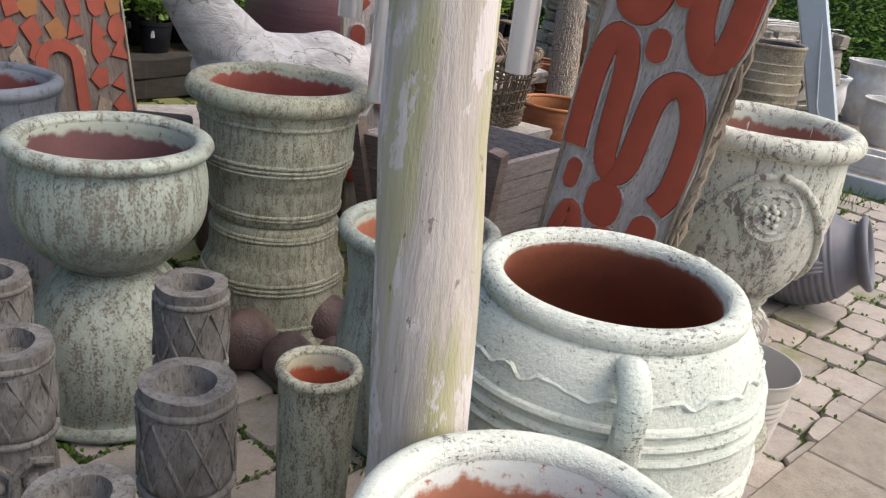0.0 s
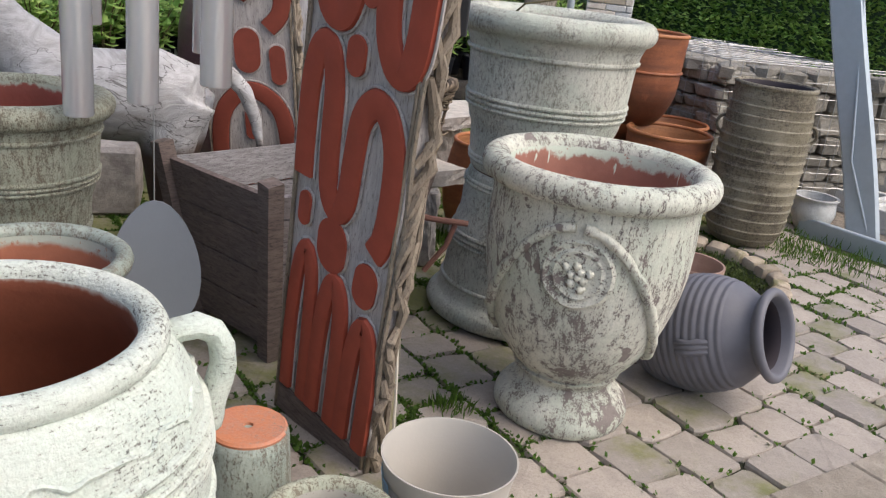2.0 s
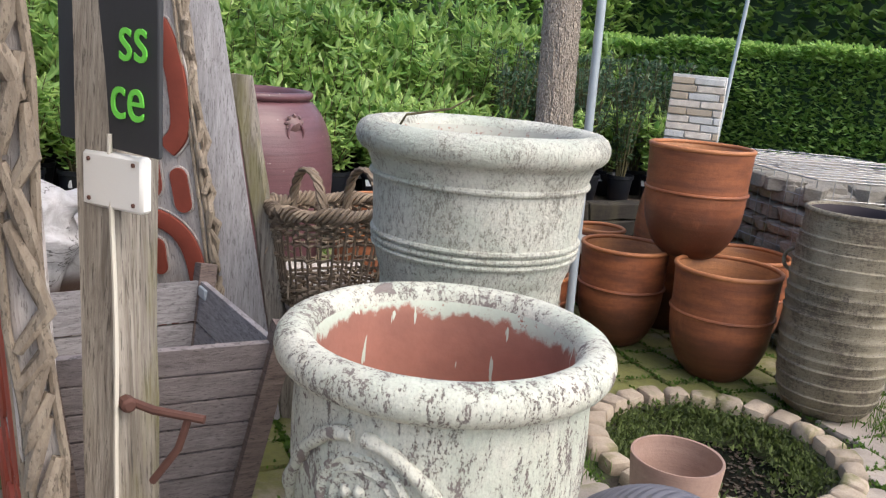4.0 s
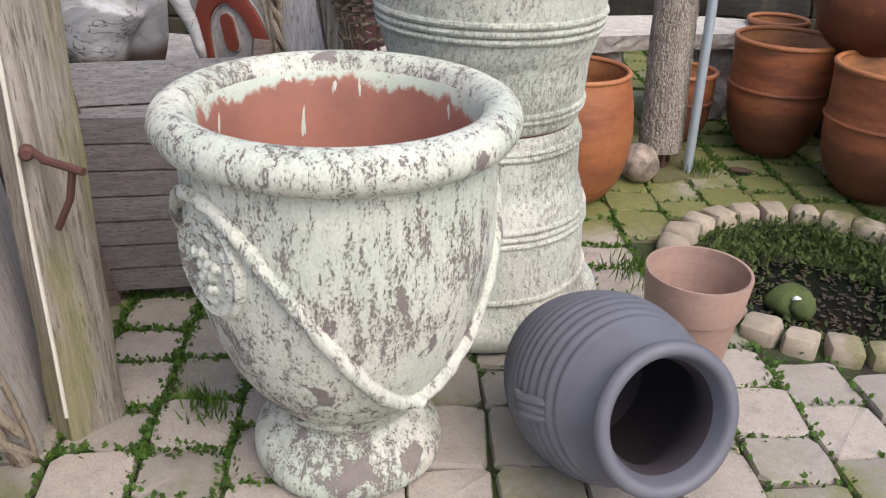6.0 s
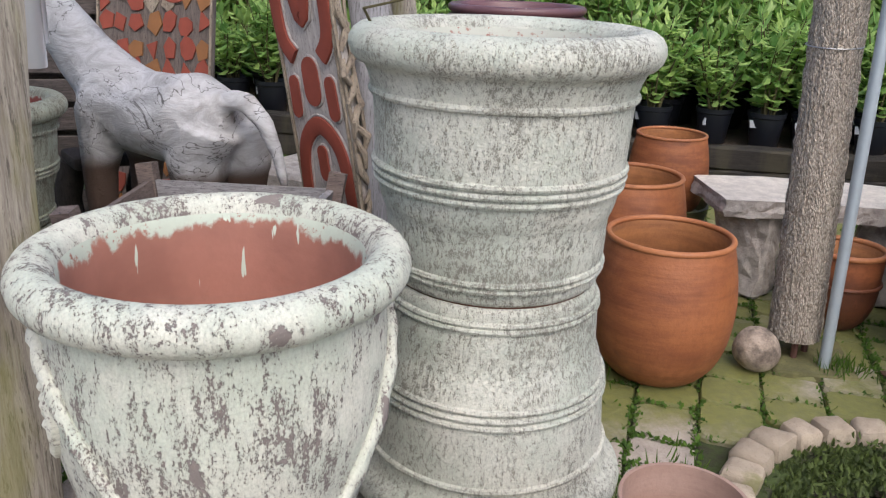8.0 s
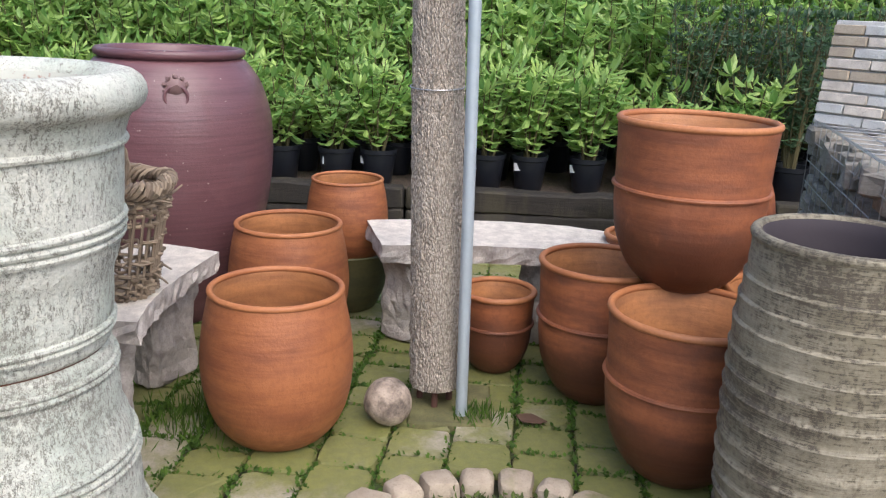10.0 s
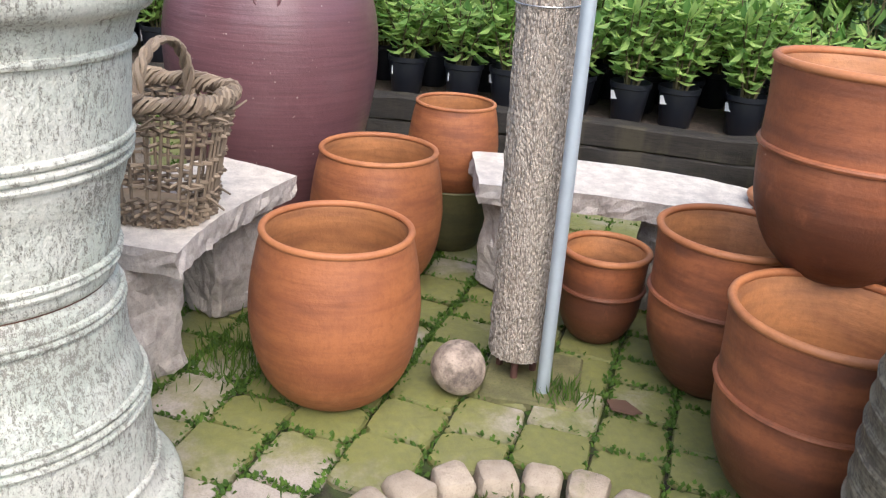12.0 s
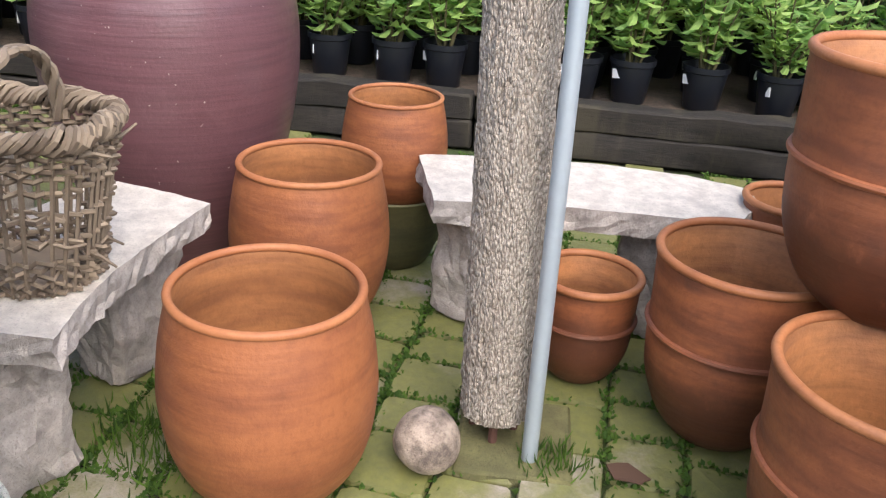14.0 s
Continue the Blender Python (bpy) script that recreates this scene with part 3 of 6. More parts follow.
# ---- the large white jar ----
def white_jar():
    inside = dripped("white_jar_inside", (0.62, 0.63, 0.55), (0.23, 0.065, 0.03), 0.8, 0.012, False)
    outer = smooth_rows([(0.165, 0), (0.195, 0.02), (0.25, 0.15), (0.296, 0.3), (0.317, 0.45), (0.318, 0.58), (0.303, 0.69), (0.273, 0.765), (0.249, 0.79)])
    rows = outer + roll(0.233, 0.805, 0.024, -40, 180, 8) + [(0.208, 0.78), (0.258, 0.68), (0.287, 0.5), (0.28, 0.3), (0.2, 0.1), (0.1, 0.06)]
    p = thing("storage_jar", at(0.64, 1.452) @ Matrix.Diagonal((1.035, 1.035, 1.01, 1)), "large white limewashed clay jar with loop handles", "jar")
    part("body", lathe(rows, 72, 0.015, 1.0, mat_from=len(outer) + 8), (WHITE_JAR, inside), p)
    def girth(z):
        return float(np.interp(z, [0.3, 0.45, 0.58, 0.69, 0.765], [0.296, 0.317, 0.318, 0.303, 0.273]))

    for z in (0.672, 0.645, 0.618, 0.53, 0.505, 0.48):
        part("band", lathe_ring(girth(z) - 0.002, z, 0.0125, 72, 0.015, 1.0, 8, 0.85), WHITE_JAR, p)
    # a wavy applied cord above the bands
    path = []
    for i in range(145):
        a = 2 * math.pi * i / 144
        z = 0.718 + 0.005 * math.sin(a * 19) + 0.0035 * math.sin(a * 31 + 1) + 0.008 * noise.noise(Vector((a * 5, 0, 0)))
        r = girth(z) + 0.003
        path.append((r * math.cos(a), r * math.sin(a), z))
    part("wavy_cord", roughen(tube(path, [0.0055 + 0.003 * noise.noise(Vector((i * 0.4, 3, 0))) for i in range(145)], 6), 0.006, 45), WHITE_JAR, p)
    for a in (-86, 48):
        h = [(0.255, 0, 0.752), (0.285, 0, 0.776), (0.318, 0, 0.782), (0.345, 0, 0.768), (0.36, 0, 0.74), (0.362, 0, 0.705), (0.356, 0, 0.67), (0.346, 0, 0.645), (0.34, 0, 0.625), (0.338, 0, 0.605), (0.336, 0, 0.59), (0.33, 0, 0.58)]
        h = [(x - 0.013, y, z) for x, y, z in h]
        bm = tube(h, [0.027, 0.027, 0.027, 0.027, 0.027, 0.028, 0.029, 0.031, 0.033, 0.033, 0.03, 0.018], 10, flat=0.8)
        ob = part("handle", roughen(bm, 0.004, 25), WHITE_JAR, p)
        ob.matrix_local = Matrix.Rotation(radians(a), 4, "Z")


white_jar()


def front_pot():
    inside = dripped("white_pot_inside", (0.7, 0.73, 0.68), (0.42, 0.17, 0.1), 0.622, 0.035, True)
    outer = smooth_rows([(0.13, 0), (0.15, 0.02), (0.185, 0.2), (0.2, 0.4), (0.2, 0.58), (0.2, 0.64)])
    rows = outer + roll(0.2, 0.665, 0.025, -50, 180, 8) + [(0.172, 0.64), (0.172, 0.55), (0.16, 0.3), (0.1, 0.15), (0.05, 0.15)]
    lathed("tall_white_pot", rows, (WHITE_JAR, inside), at(0.516, 0.786) @ Matrix.Diagonal((1.08, 1.08, 1.06, 1)), "tall white limewashed pot with drips inside the rim", "pot", len(outer) + 8, 64, 0.015, 4, "", (0.2, 0.664, 0.0262))


front_pot()


# ---- the flaking urn ----
def urn():
    inside = dripped("urn_inside", (0.56, 0.62, 0.52), (0.42, 0.185, 0.135), 0.815, 0.045)
    outer = smooth_rows([(0.15, 0.13), (0.163, 0.175), (0.198, 0.215), (0.243, 0.28), (0.278, 0.36), (0.306, 0.46), (0.322, 0.56), (0.324, 0.66), (0.322, 0.75), (0.325, 0.8)], 3)
    rows = outer + roll(0.327, 0.835, 0.043, -70, 170, 10) + [(0.278, 0.81), (0.285, 0.7), (0.28, 0.5), (0.24, 0.32), (0.15, 0.22), (0.05, 0.2)]
    p = thing("urn", at(1.303, 3.16), "large pale urn with flaking limewash and swags", "urn")
    part("body", lathe(rows, 80, 0.012, 2.0, mat_from=len(outer) + 10), (URN, inside), p)
    foot = smooth_rows([(0.208, 0.0), (0.222, 0.02), (0.222, 0.055), (0.206, 0.085), (0.19, 0.1), (0.182, 0.112), (0.162, 0.125), (0.155, 0.145), (0.172, 0.165), (0.18, 0.178)], 3)
    part("foot", lathe(foot + [(0.1, 0.18)], 64, 0.02, 5.0), URN, p)
    for half in (0, 1):
        path = []
        for i in range(49):
            s = -1 + 2 * i / 48
            az = radians(2 + 180 * half + s * 88)
            z = 0.268 + 0.236 * (1 - math.cos(math.pi * s))
            r = float(np.interp(z - 0.0, [0.215, 0.28, 0.36, 0.46, 0.56, 0.66, 0.75], [0.198, 0.245, 0.279, 0.306, 0.321, 0.324, 0.322]))
            path.append(((r + 0.006) * math.cos(az), (r + 0.006) * math.sin(az), z))
        bm = tube(path, [0.019 + 0.002 * math.sin(i * 2.2) - 0.005 * abs(i - 24) / 24 for i in range(49)], 10)
        part("swag", roughen(bm, 0.005, 22), URN, p)
        az = radians(2 + 180 * half)
        bm = bmesh.new()
        bmesh.ops.create_uvsphere(bm, u_segments=14, v_segments=10, radius=0.021, matrix=Matrix.Translation((0.25 * math.cos(az), 0.25 * math.sin(az), 0.27)))
        part("swag_knot", roughen(bm, 0.005, 30), URN, p)
    for az in (-86, 94):
        a = radians(az)
        turn = Matrix.Translation((0.318 * math.cos(a), 0.318 * math.sin(a), 0.6)) @ Matrix.Rotation(a, 4, "Z") @ Matrix.Rotation(radians(90), 4, "Y")
        bm = lathe([(0.088, -0.02), (0.09, 0.0), (0.082, 0.006), (0.07, 0.002), (0.066, 0.002), (0.058, 0.007), (0.05, 0.003), (0.02, 0.004)], 32)
        ob = part("medallion", roughen(bm, 0.003, 40), URN, p, "round moulded medallion")
        ob.matrix_local = turn @ Matrix.Diagonal((1.2, 1.2, 1.3, 1))
        for k in range(9):
            v = k * 2.4
            bm = bmesh.new()
            bmesh.ops.create_icosphere(bm, subdivisions=2, radius=0.0125)
            part("bead", roughen(bm, 0.003, 50, k), URN, ob).matrix_local = Matrix.Translation((0.034 * math.cos(v) * (k / 9 + 0.2), 0.034 * math.sin(v) * (k / 9 + 0.2), 0.001))


urn()


# ---- the stacked column pots ----
def drum(name, x, y, z, s, mat, inside, label, group, up=True, seed=0.0, tall=0.62):
    """A drum-shaped pot with a rolled rim and three moulded bands. Turned over it serves as a stand."""
    rows = smooth_rows([(0.255, 0.0), (0.27, 0.015), (0.272, 0.05), (0.28, 0.09), (0.284, 0.17), (0.297, 0.21), (0.31, 0.28), (0.316, 0.35), (0.322, 0.45), (0.328, 0.485), (0.34, 0.52)], 3)
    top = roll(0.334, 0.575, 0.047, -75, 160, 10) + [(0.285, 0.54), (0.275, 0.3), (0.25, 0.06), (0.1, 0.05)]
    f = tall / 0.62
    rows = [(r, h * f) for r, h in rows]
    top = [(r, h + 0.62 * (f - 1)) for r, h in top]
    m = at(x, y, z) @ Matrix.Scale(s, 4)
    if not up:
        m = at(x, y, z + 0.622 * f * s) @ Matrix.Rotation(math.pi, 4, "X") @ Matrix.Scale(s, 4)
    p = thing(name, m, label, "pot", group)
    part("body", lathe(rows + top, 72, 0.012, seed, mat_from=len(rows) + 10), (mat, inside), p)
    for z0, r0 in ((0.045, 0.274), (0.06, 0.276), (0.26, 0.308), (0.28, 0.311), (0.3, 0.313), (0.47, 0.326)):
        part("band", lathe_ring(r0, z0 * f, 0.009, 72, 0.012, seed, 8), mat, p)
    return p


COL_IN = dripped("column_inside", (0.52, 0.53, 0.46), (0.34, 0.13, 0.1), 0.5, 0.05, False)
drum("column_pot", 0.959, 3.9, 0.0, 1.0, COLUMN, COL_IN, "upturned pale lichened drum pot used as a stand", "stacked drum pots", False, 3.0, 0.615)
drum("column_pot", 0.959, 3.9, 0.613, 1.0, COLUMN, COL_IN, "pale lichened drum pot with a thick rolled rim", "stacked drum pots", True, 7.0, 0.63)
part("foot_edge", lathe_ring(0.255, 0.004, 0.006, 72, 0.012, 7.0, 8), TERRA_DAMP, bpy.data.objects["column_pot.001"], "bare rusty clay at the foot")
single("twig", tube([(0.80, 3.67, 1.16), (0.845, 3.6, 1.225), (0.9, 3.56, 1.275), (1.0, 3.62, 1.3), (1.05, 3.66, 1.34)], [0.004, 0.004, 0.0035, 0.003, 0.002], 6), STEM, Matrix(), "thin dry twig stuck in the drum pot", "twig")
SL_IN = dripped("green_drum_inside", (0.4, 0.42, 0.33), (0.3, 0.075, 0.05), 0.535, 0.03, False)
drum("green_drum_pot", -0.375, 2.55, 0.0, 0.78, GREENWASH, SL_IN, "upturned green-streaked drum pot used as a stand", "stacked green drum pots", False, 11.0, 0.57)
drum("green_drum_pot", -0.375, 2.55, 0.445, 0.78, GREENWASH, SL_IN, "green-streaked drum pot with dripped red inside", "stacked green drum pots", True, 13.0, 0.575)


# ---- glazed pots ----
def glazed():
    inside = dripped("glazed_inside", (0.36, 0.4, 0.33), (0.16, 0.075, 0.075), 0.305, 0.025, False)
    outer = smooth_rows([(0.09, 0.0), (0.11, 0.005), (0.16, 0.05), (0.205, 0.12), (0.216, 0.2), (0.212, 0.27), (0.2, 0.31)])
    rows = outer + roll(0.205, 0.335, 0.021, -60, 170, 8) + [(0.18, 0.31), (0.19, 0.2), (0.16, 0.08), (0.05, 0.03)]
    lathed("round_glazed_pot", rows, (GLAZE, inside), at(-0.665, 1.98, 0.436) @ Matrix.Diagonal((1.19, 1.19, 1.02, 1)), "round grey-green glazed pot with a rolled rim", "pot", len(outer) + 8, 64, 0.008, 3, "", (0.205, 0.335, 0.0222))
    base = smooth_rows([(0.225, 0.0), (0.235, 0.02), (0.226, 0.038), (0.212, 0.055), (0.213, 0.15), (0.2, 0.28), (0.175, 0.4), (0.135, 0.5), (0.1, 0.553)])
    lathed("upturned_glazed_pot", base + [(0.05, 0.556)], (GLAZE, GLAZE), at(-0.665, 1.98) @ Matrix.Diagonal((1.19, 1.19, 0.789, 1)), "upturned green glazed pot under the round pot", "pot", None, 64, 0.008, 8, "", (0.214, 0.025, 0.0245))
    inside = dripped("mid_inside", (0.42, 0.45, 0.38), (0.38, 0.14, 0.08), 0.605, 0.012, False)
    outer = smooth_rows([(0.14, 0.0), (0.16, 0.01), (0.19, 0.12), (0.205, 0.3), (0.19, 0.42), (0.185, 0.5), (0.195, 0.58), (0.2, 0.61)])
    rows = outer + roll(0.2, 0.636, 0.021, -60, 170, 8) + [(0.178, 0.61), (0.17, 0.5), (0.17, 0.3), (0.1, 0.1)]
    lathed("mottled_glazed_pot", rows, (GLAZE, inside), at(0.189, 2.02) @ Matrix.Diagonal((1.0, 1.0, 1.02, 1)), "mottled grey-green glazed pot with a wide rim", "pot", len(outer) + 8, 64, 0.01, 6, "", (0.2, 0.636, 0.0222))


glazed()


# ---- terracotta ----
def bellied(x, y, z, s, label, turn=0):
    outer = smooth_rows([(0.11, 0.0), (0.135, 0.006), (0.165, 0.025), (0.208, 0.08), (0.236, 0.16), (0.248, 0.26), (0.246, 0.33), (0.234, 0.42), (0.214, 0.51)], 4)
    rows = outer + [(0.205, 0.515), (0.2, 0.5), (0.222, 0.42), (0.232, 0.3), (0.22, 0.16), (0.15, 0.04), (0.05, 0.03)]
    p = thing("bellied_pot", at(x, y, z, turn) @ Matrix.Scale(s, 4), label, "pot", "bellied terracotta pots")
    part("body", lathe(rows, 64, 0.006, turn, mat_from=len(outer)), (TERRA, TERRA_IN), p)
    part("rim", lathe_ring(0.209, 0.517, 0.0105, 64, 0.006, turn), TERRA_RIM, p)
    return p


bellied(0.579, 4.738, 0, 1.0, "bellied orange terracotta pot with a thin rim")
bellied(-0.172, 5.069, 0, 1.01, "bellied brownish terracotta pot with a thin rim", 70)
bellied(-0.498, 5.487, 0.222, 0.77, "small bellied terracotta pot standing in a dark pot", 140)
lathed("dark_mossy_pot", smooth_rows([(0.1, 0.0), (0.14, 0.01), (0.185, 0.12), (0.205, 0.24), (0.215, 0.285)]) + [(0.205, 0.29), (0.19, 0.23), (0.1, 0.22)], (OLIVE, OLIVE), at(-0.498, 5.487), "dark mossy clay pot under a terracotta pot", "pot", 17, 48, 0.01)


def ridged(x, y, z, r, h, label, turn=0, tip=0.0):
    """A straight terracotta pot with a round bottom and one raised line."""
    outer = smooth_rows([(0.4, 0.0), (0.5, 0.012), (0.72, 0.12), (0.89, 0.3), (0.94, 0.45), (0.955, 0.56), (0.96, 0.75), (0.985, 0.97)], 4)
    rows = [(a * r, b * h) for a, b in outer] + [(0.95 * r, 0.985 * h), (0.9 * r, 0.95 * h), (0.88 * r, 0.6 * h), (0.8 * r, 0.25 * h), (0.3 * r, 0.06 * h)]
    p = thing("ridged_pot", at(x, y, z, turn, tip), label, "pot", "ridged terracotta pots")
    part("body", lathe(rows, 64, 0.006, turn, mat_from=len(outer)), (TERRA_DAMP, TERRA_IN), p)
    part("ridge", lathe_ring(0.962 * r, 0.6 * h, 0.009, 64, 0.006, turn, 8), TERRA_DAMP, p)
    part("rim", lathe_ring(0.965 * r, h * 0.985, 0.012, 64, 0.006, turn), TERRA_RIM, p)
    return p


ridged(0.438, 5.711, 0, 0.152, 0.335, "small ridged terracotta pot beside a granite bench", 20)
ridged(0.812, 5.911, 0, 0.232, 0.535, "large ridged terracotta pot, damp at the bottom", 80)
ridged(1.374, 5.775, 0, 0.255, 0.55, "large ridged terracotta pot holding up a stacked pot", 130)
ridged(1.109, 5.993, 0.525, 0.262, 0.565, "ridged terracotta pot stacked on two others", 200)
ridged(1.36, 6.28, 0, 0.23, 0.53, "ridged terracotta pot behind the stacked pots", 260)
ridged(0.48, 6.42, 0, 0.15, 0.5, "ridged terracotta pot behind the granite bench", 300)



def handled_jar():
    outer = smooth_rows([(0.11, 0.0), (0.13, 0.01), (0.175, 0.2), (0.2, 0.45), (0.2, 0.62), (0.175, 0.78), (0.14, 0.86), (0.14, 0.9)])
    rows = outer + roll(0.137, 0.915, 0.014, -40, 170, 6) + [(0.115, 0.89), (0.16, 0.7), (0.17, 0.4), (0.08, 0.05)]
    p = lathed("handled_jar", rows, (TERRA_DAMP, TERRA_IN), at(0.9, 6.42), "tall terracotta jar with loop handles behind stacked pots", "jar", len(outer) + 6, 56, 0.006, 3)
    for a in (-35, 145):
        c = [(0.178 + 0.07 * math.sin(math.pi * i / 12), 0, 0.79 - 0.16 * i / 12) for i in range(13)]
        part("handle", tube(c, 0.014, 8), TERRA_DAMP, p).matrix_local = Matrix.Rotation(radians(a), 4, "Z")


handled_jar()

# ---- other pots ----
def ribbed_jar():
    outer = []
    rows = smooth_rows([(0.13, 0.0), (0.17, 0.015), (0.212, 0.08), (0.228, 0.18), (0.238, 0.32), (0.243, 0.5), (0.242, 0.65), (0.233, 0.76), (0.222, 0.86), (0.222, 0.9)], 16)
    for i, (r, z) in enumerate(rows):
        turn = (z + 0.006 * math.sin(z * 23)) / 0.058
        outer.append((r + (0.008 * (turn % 1.0) ** 1.6 - 0.004 if 0.06 < z < 0.84 else 0.0), z))
    prof = outer + roll(0.214, 0.912, 0.014, -30, 170, 6) + [(0.195, 0.88), (0.21, 0.6), (0.2, 0.2), (0.1, 0.06)]
    p = thing("ribbed_jar", at(1.896, 5.684), "tall ribbed grey-brown clay jar with small loop handles", "jar")
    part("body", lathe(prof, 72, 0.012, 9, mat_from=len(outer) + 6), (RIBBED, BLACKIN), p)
    for a in (5, 185):
        c = [(0.228 + 0.045 * math.sin(math.pi * i / 10), 0, 0.665 + 0.05 * math.cos(math.pi * i / 10)) for i in range(11)]
        ob = part("handle", tube(c, 0.009, 8), RIBBED, p)
        ob.matrix_local = Matrix.Rotation(radians(a), 4, "Z")


ribbed_jar()
bp = lathed("brown_pot", [(0.092, 0), (0.096, 0.006), (0.121, 0.205), (0.123, 0.215), (0.131, 0.318), (0.12, 0.22), (0.113, 0.205), (0.09, 0.03), (0.02, 0.028)], (BROWN, BROWN), at(1.635, 4.06), "plain brown clay flower pot with a wide collar", "pot", 5, 64, 0.004)
bm = bmesh.new()
lathe([(0.122, 0.207), (0.129, 0.212), (0.1405, 0.318), (0.139, 0.323), (0.131, 0.322), (0.121, 0.212)], 64, 0.004, 0.0, bm)
bmesh.ops.delete(bm, geom=[f for f in bm.faces if len(f.verts) > 4], context="FACES")
part("collar", bm, BROWN, bp)


def purple_jar():
    outer = smooth_rows([(0.26, 0.0), (0.28, 0.01), (0.335, 0.2), (0.39, 0.42), (0.425, 0.62), (0.436, 0.78), (0.425, 0.92), (0.385, 1.05), (0.33, 1.13), (0.3, 1.15)], 5)
    rows = outer + roll(0.302, 1.172, 0.02, -40, 180, 8) + [(0.27, 1.14), (0.33, 1.08), (0.4, 0.8), (0.3, 0.2), (0.1, 0.1)]
    p = thing("plum_jar", at(-0.83, 4.784), "tall plum-red glazed jar with lion head rings", "jar")
    part("body", lathe(rows, 80, 0.004, 2), PURPLE, p)
    for a in (-12, 168):
        turn = Matrix.Rotation(radians(a), 4, "Z") @ Matrix.Translation((0.378, 0, 1.05)) @ Matrix.Rotation(radians(90), 4, "Y")
        bm = lathe([(0.045, -0.02), (0.045, 0.006), (0.03, 0.016), (0.015, 0.03)], 18)
        for k in range(10):
            bmesh.ops.create_icosphere(bm, subdivisions=1, radius=0.012, matrix=Matrix.Translation((0.045 * math.cos(k * 0.63), 0.045 * math.sin(k * 0.63), 0.004)))
        ob = part("lion_head", roughen(bm, 0.004, 40), plain("worn_bronze_glaze", (0.2, 0.12, 0.115), 0.5), p, "moulded lion head boss")
        ob.matrix_local = turn
        ring = part("ring", lathe_ring(0.045, 0, 0.007, 24, 0, 0, 8), PURPLE, ob)
        ring.matrix_local = Matrix.Translation((0.035, 0, 0.02))


purple_jar()


def plastic_pot():
    outer = [(0.105, 0.0), (0.112, 0.004)]
    for i in range(1, 60):
        z = 0.004 + i * 0.305 / 60
        outer.append((0.112 + 0.046 * (z / 0.31) + (0.0022 * math.sin(i * 1.5) if z < 0.26 else 0.002), z))
    rows = outer + [(0.163, 0.311), (0.163, 0.316), (0.159, 0.316), (0.154, 0.3), (0.11, 0.012), (0.02, 0.01)]
    p = lathed("plastic_pot", rows, (PLASTIC, PLASTIC), at(1.178, 2.236), "ribbed beige plastic flower pot with blue labels", "pot", len(outer) + 3, 72, 0.0)
    blue = plain("blue_label", (0.2, 0.36, 0.5), 0.5)
    for a in (188, 205, 222):
        bm = box(0.002, 0.03, 0.05, bevel=0)
        ob = part("label", bm, blue, p, "pale blue paper label")
        ob.matrix_local = Matrix.Rotation(radians(a), 4, "Z") @ Matrix.Translation((0.153, 0, 0.24)) @ Matrix.Rotation(0.15, 4, "Y")


plastic_pot()
lathed("small_stone_pot", smooth_rows([(0.1, 0), (0.115, 0.02), (0.125, 0.1), (0.13, 0.2), (0.136, 0.235)]) + roll(0.128, 0.25, 0.02, -40, 170, 6) + [(0.105, 0.23), (0.105, 0.1), (0.05, 0.06)], (GREENWASH, dripped("small_pot_inside", (0.4, 0.38, 0.33), (0.16, 0.09, 0.085), 0.215, 0.03, False)), at(1.022, 1.92) @ Matrix.Diagonal((1.05, 1.05, 1.12, 1)), "small lichened stone pot with a worn rim", "pot", 17 + 6, 48, 0.03, 2, "", (0.129, 0.25, 0.0212))
lathed("green_cylinder_pot", smooth_rows([(0.07, 0), (0.08, 0.01), (0.084, 0.2), (0.09, 0.42)]) + roll(0.085, 0.437, 0.012, -40, 170, 6) + [(0.07, 0.42), (0.065, 0.3), (0.03, 0.28)], (GREENWASH, dripped("cylinder_inside", (0.5, 0.48, 0.36), (0.36, 0.09, 0.04), 0.41, 0.03, False)), at(0.05, 1.54) @ Matrix.Diagonal((1.03, 1.03, 1.05, 1)), "narrow mossy green cylinder pot", "pot", 13 + 6, 48, 0.03, 6, "", (0.085, 0.437, 0.0132))


def upturned_small():
    p = thing("upturned_small_pot", at(0.72, 2.1), "upturned small pot, green-glazed with a bare orange bottom", "pot")
    part("body", lathe(smooth_rows([(0.115, 0.0), (0.118, 0.02), (0.112, 0.05), (0.105, 0.2), (0.097, 0.31)]) + [(0.09, 0.322)], 56, 0.02, 4), GLAZE, p)
    part("base", lathe([(0.09, 0.31), (0.092, 0.326), (0.086, 0.331), (0.012, 0.329), (0.011, 0.3), (0.005, 0.3)], 56, 0.02, 4), washed("bare_orange_clay", (0.52, 0.19, 0.09), (0.46, 0.19, 0.12), (0.24, 0.3, 0.27), 0.54, 1, 6, 0.5, 0.7, 0.4), p, "bare orange base with a drain hole")


upturned_small()


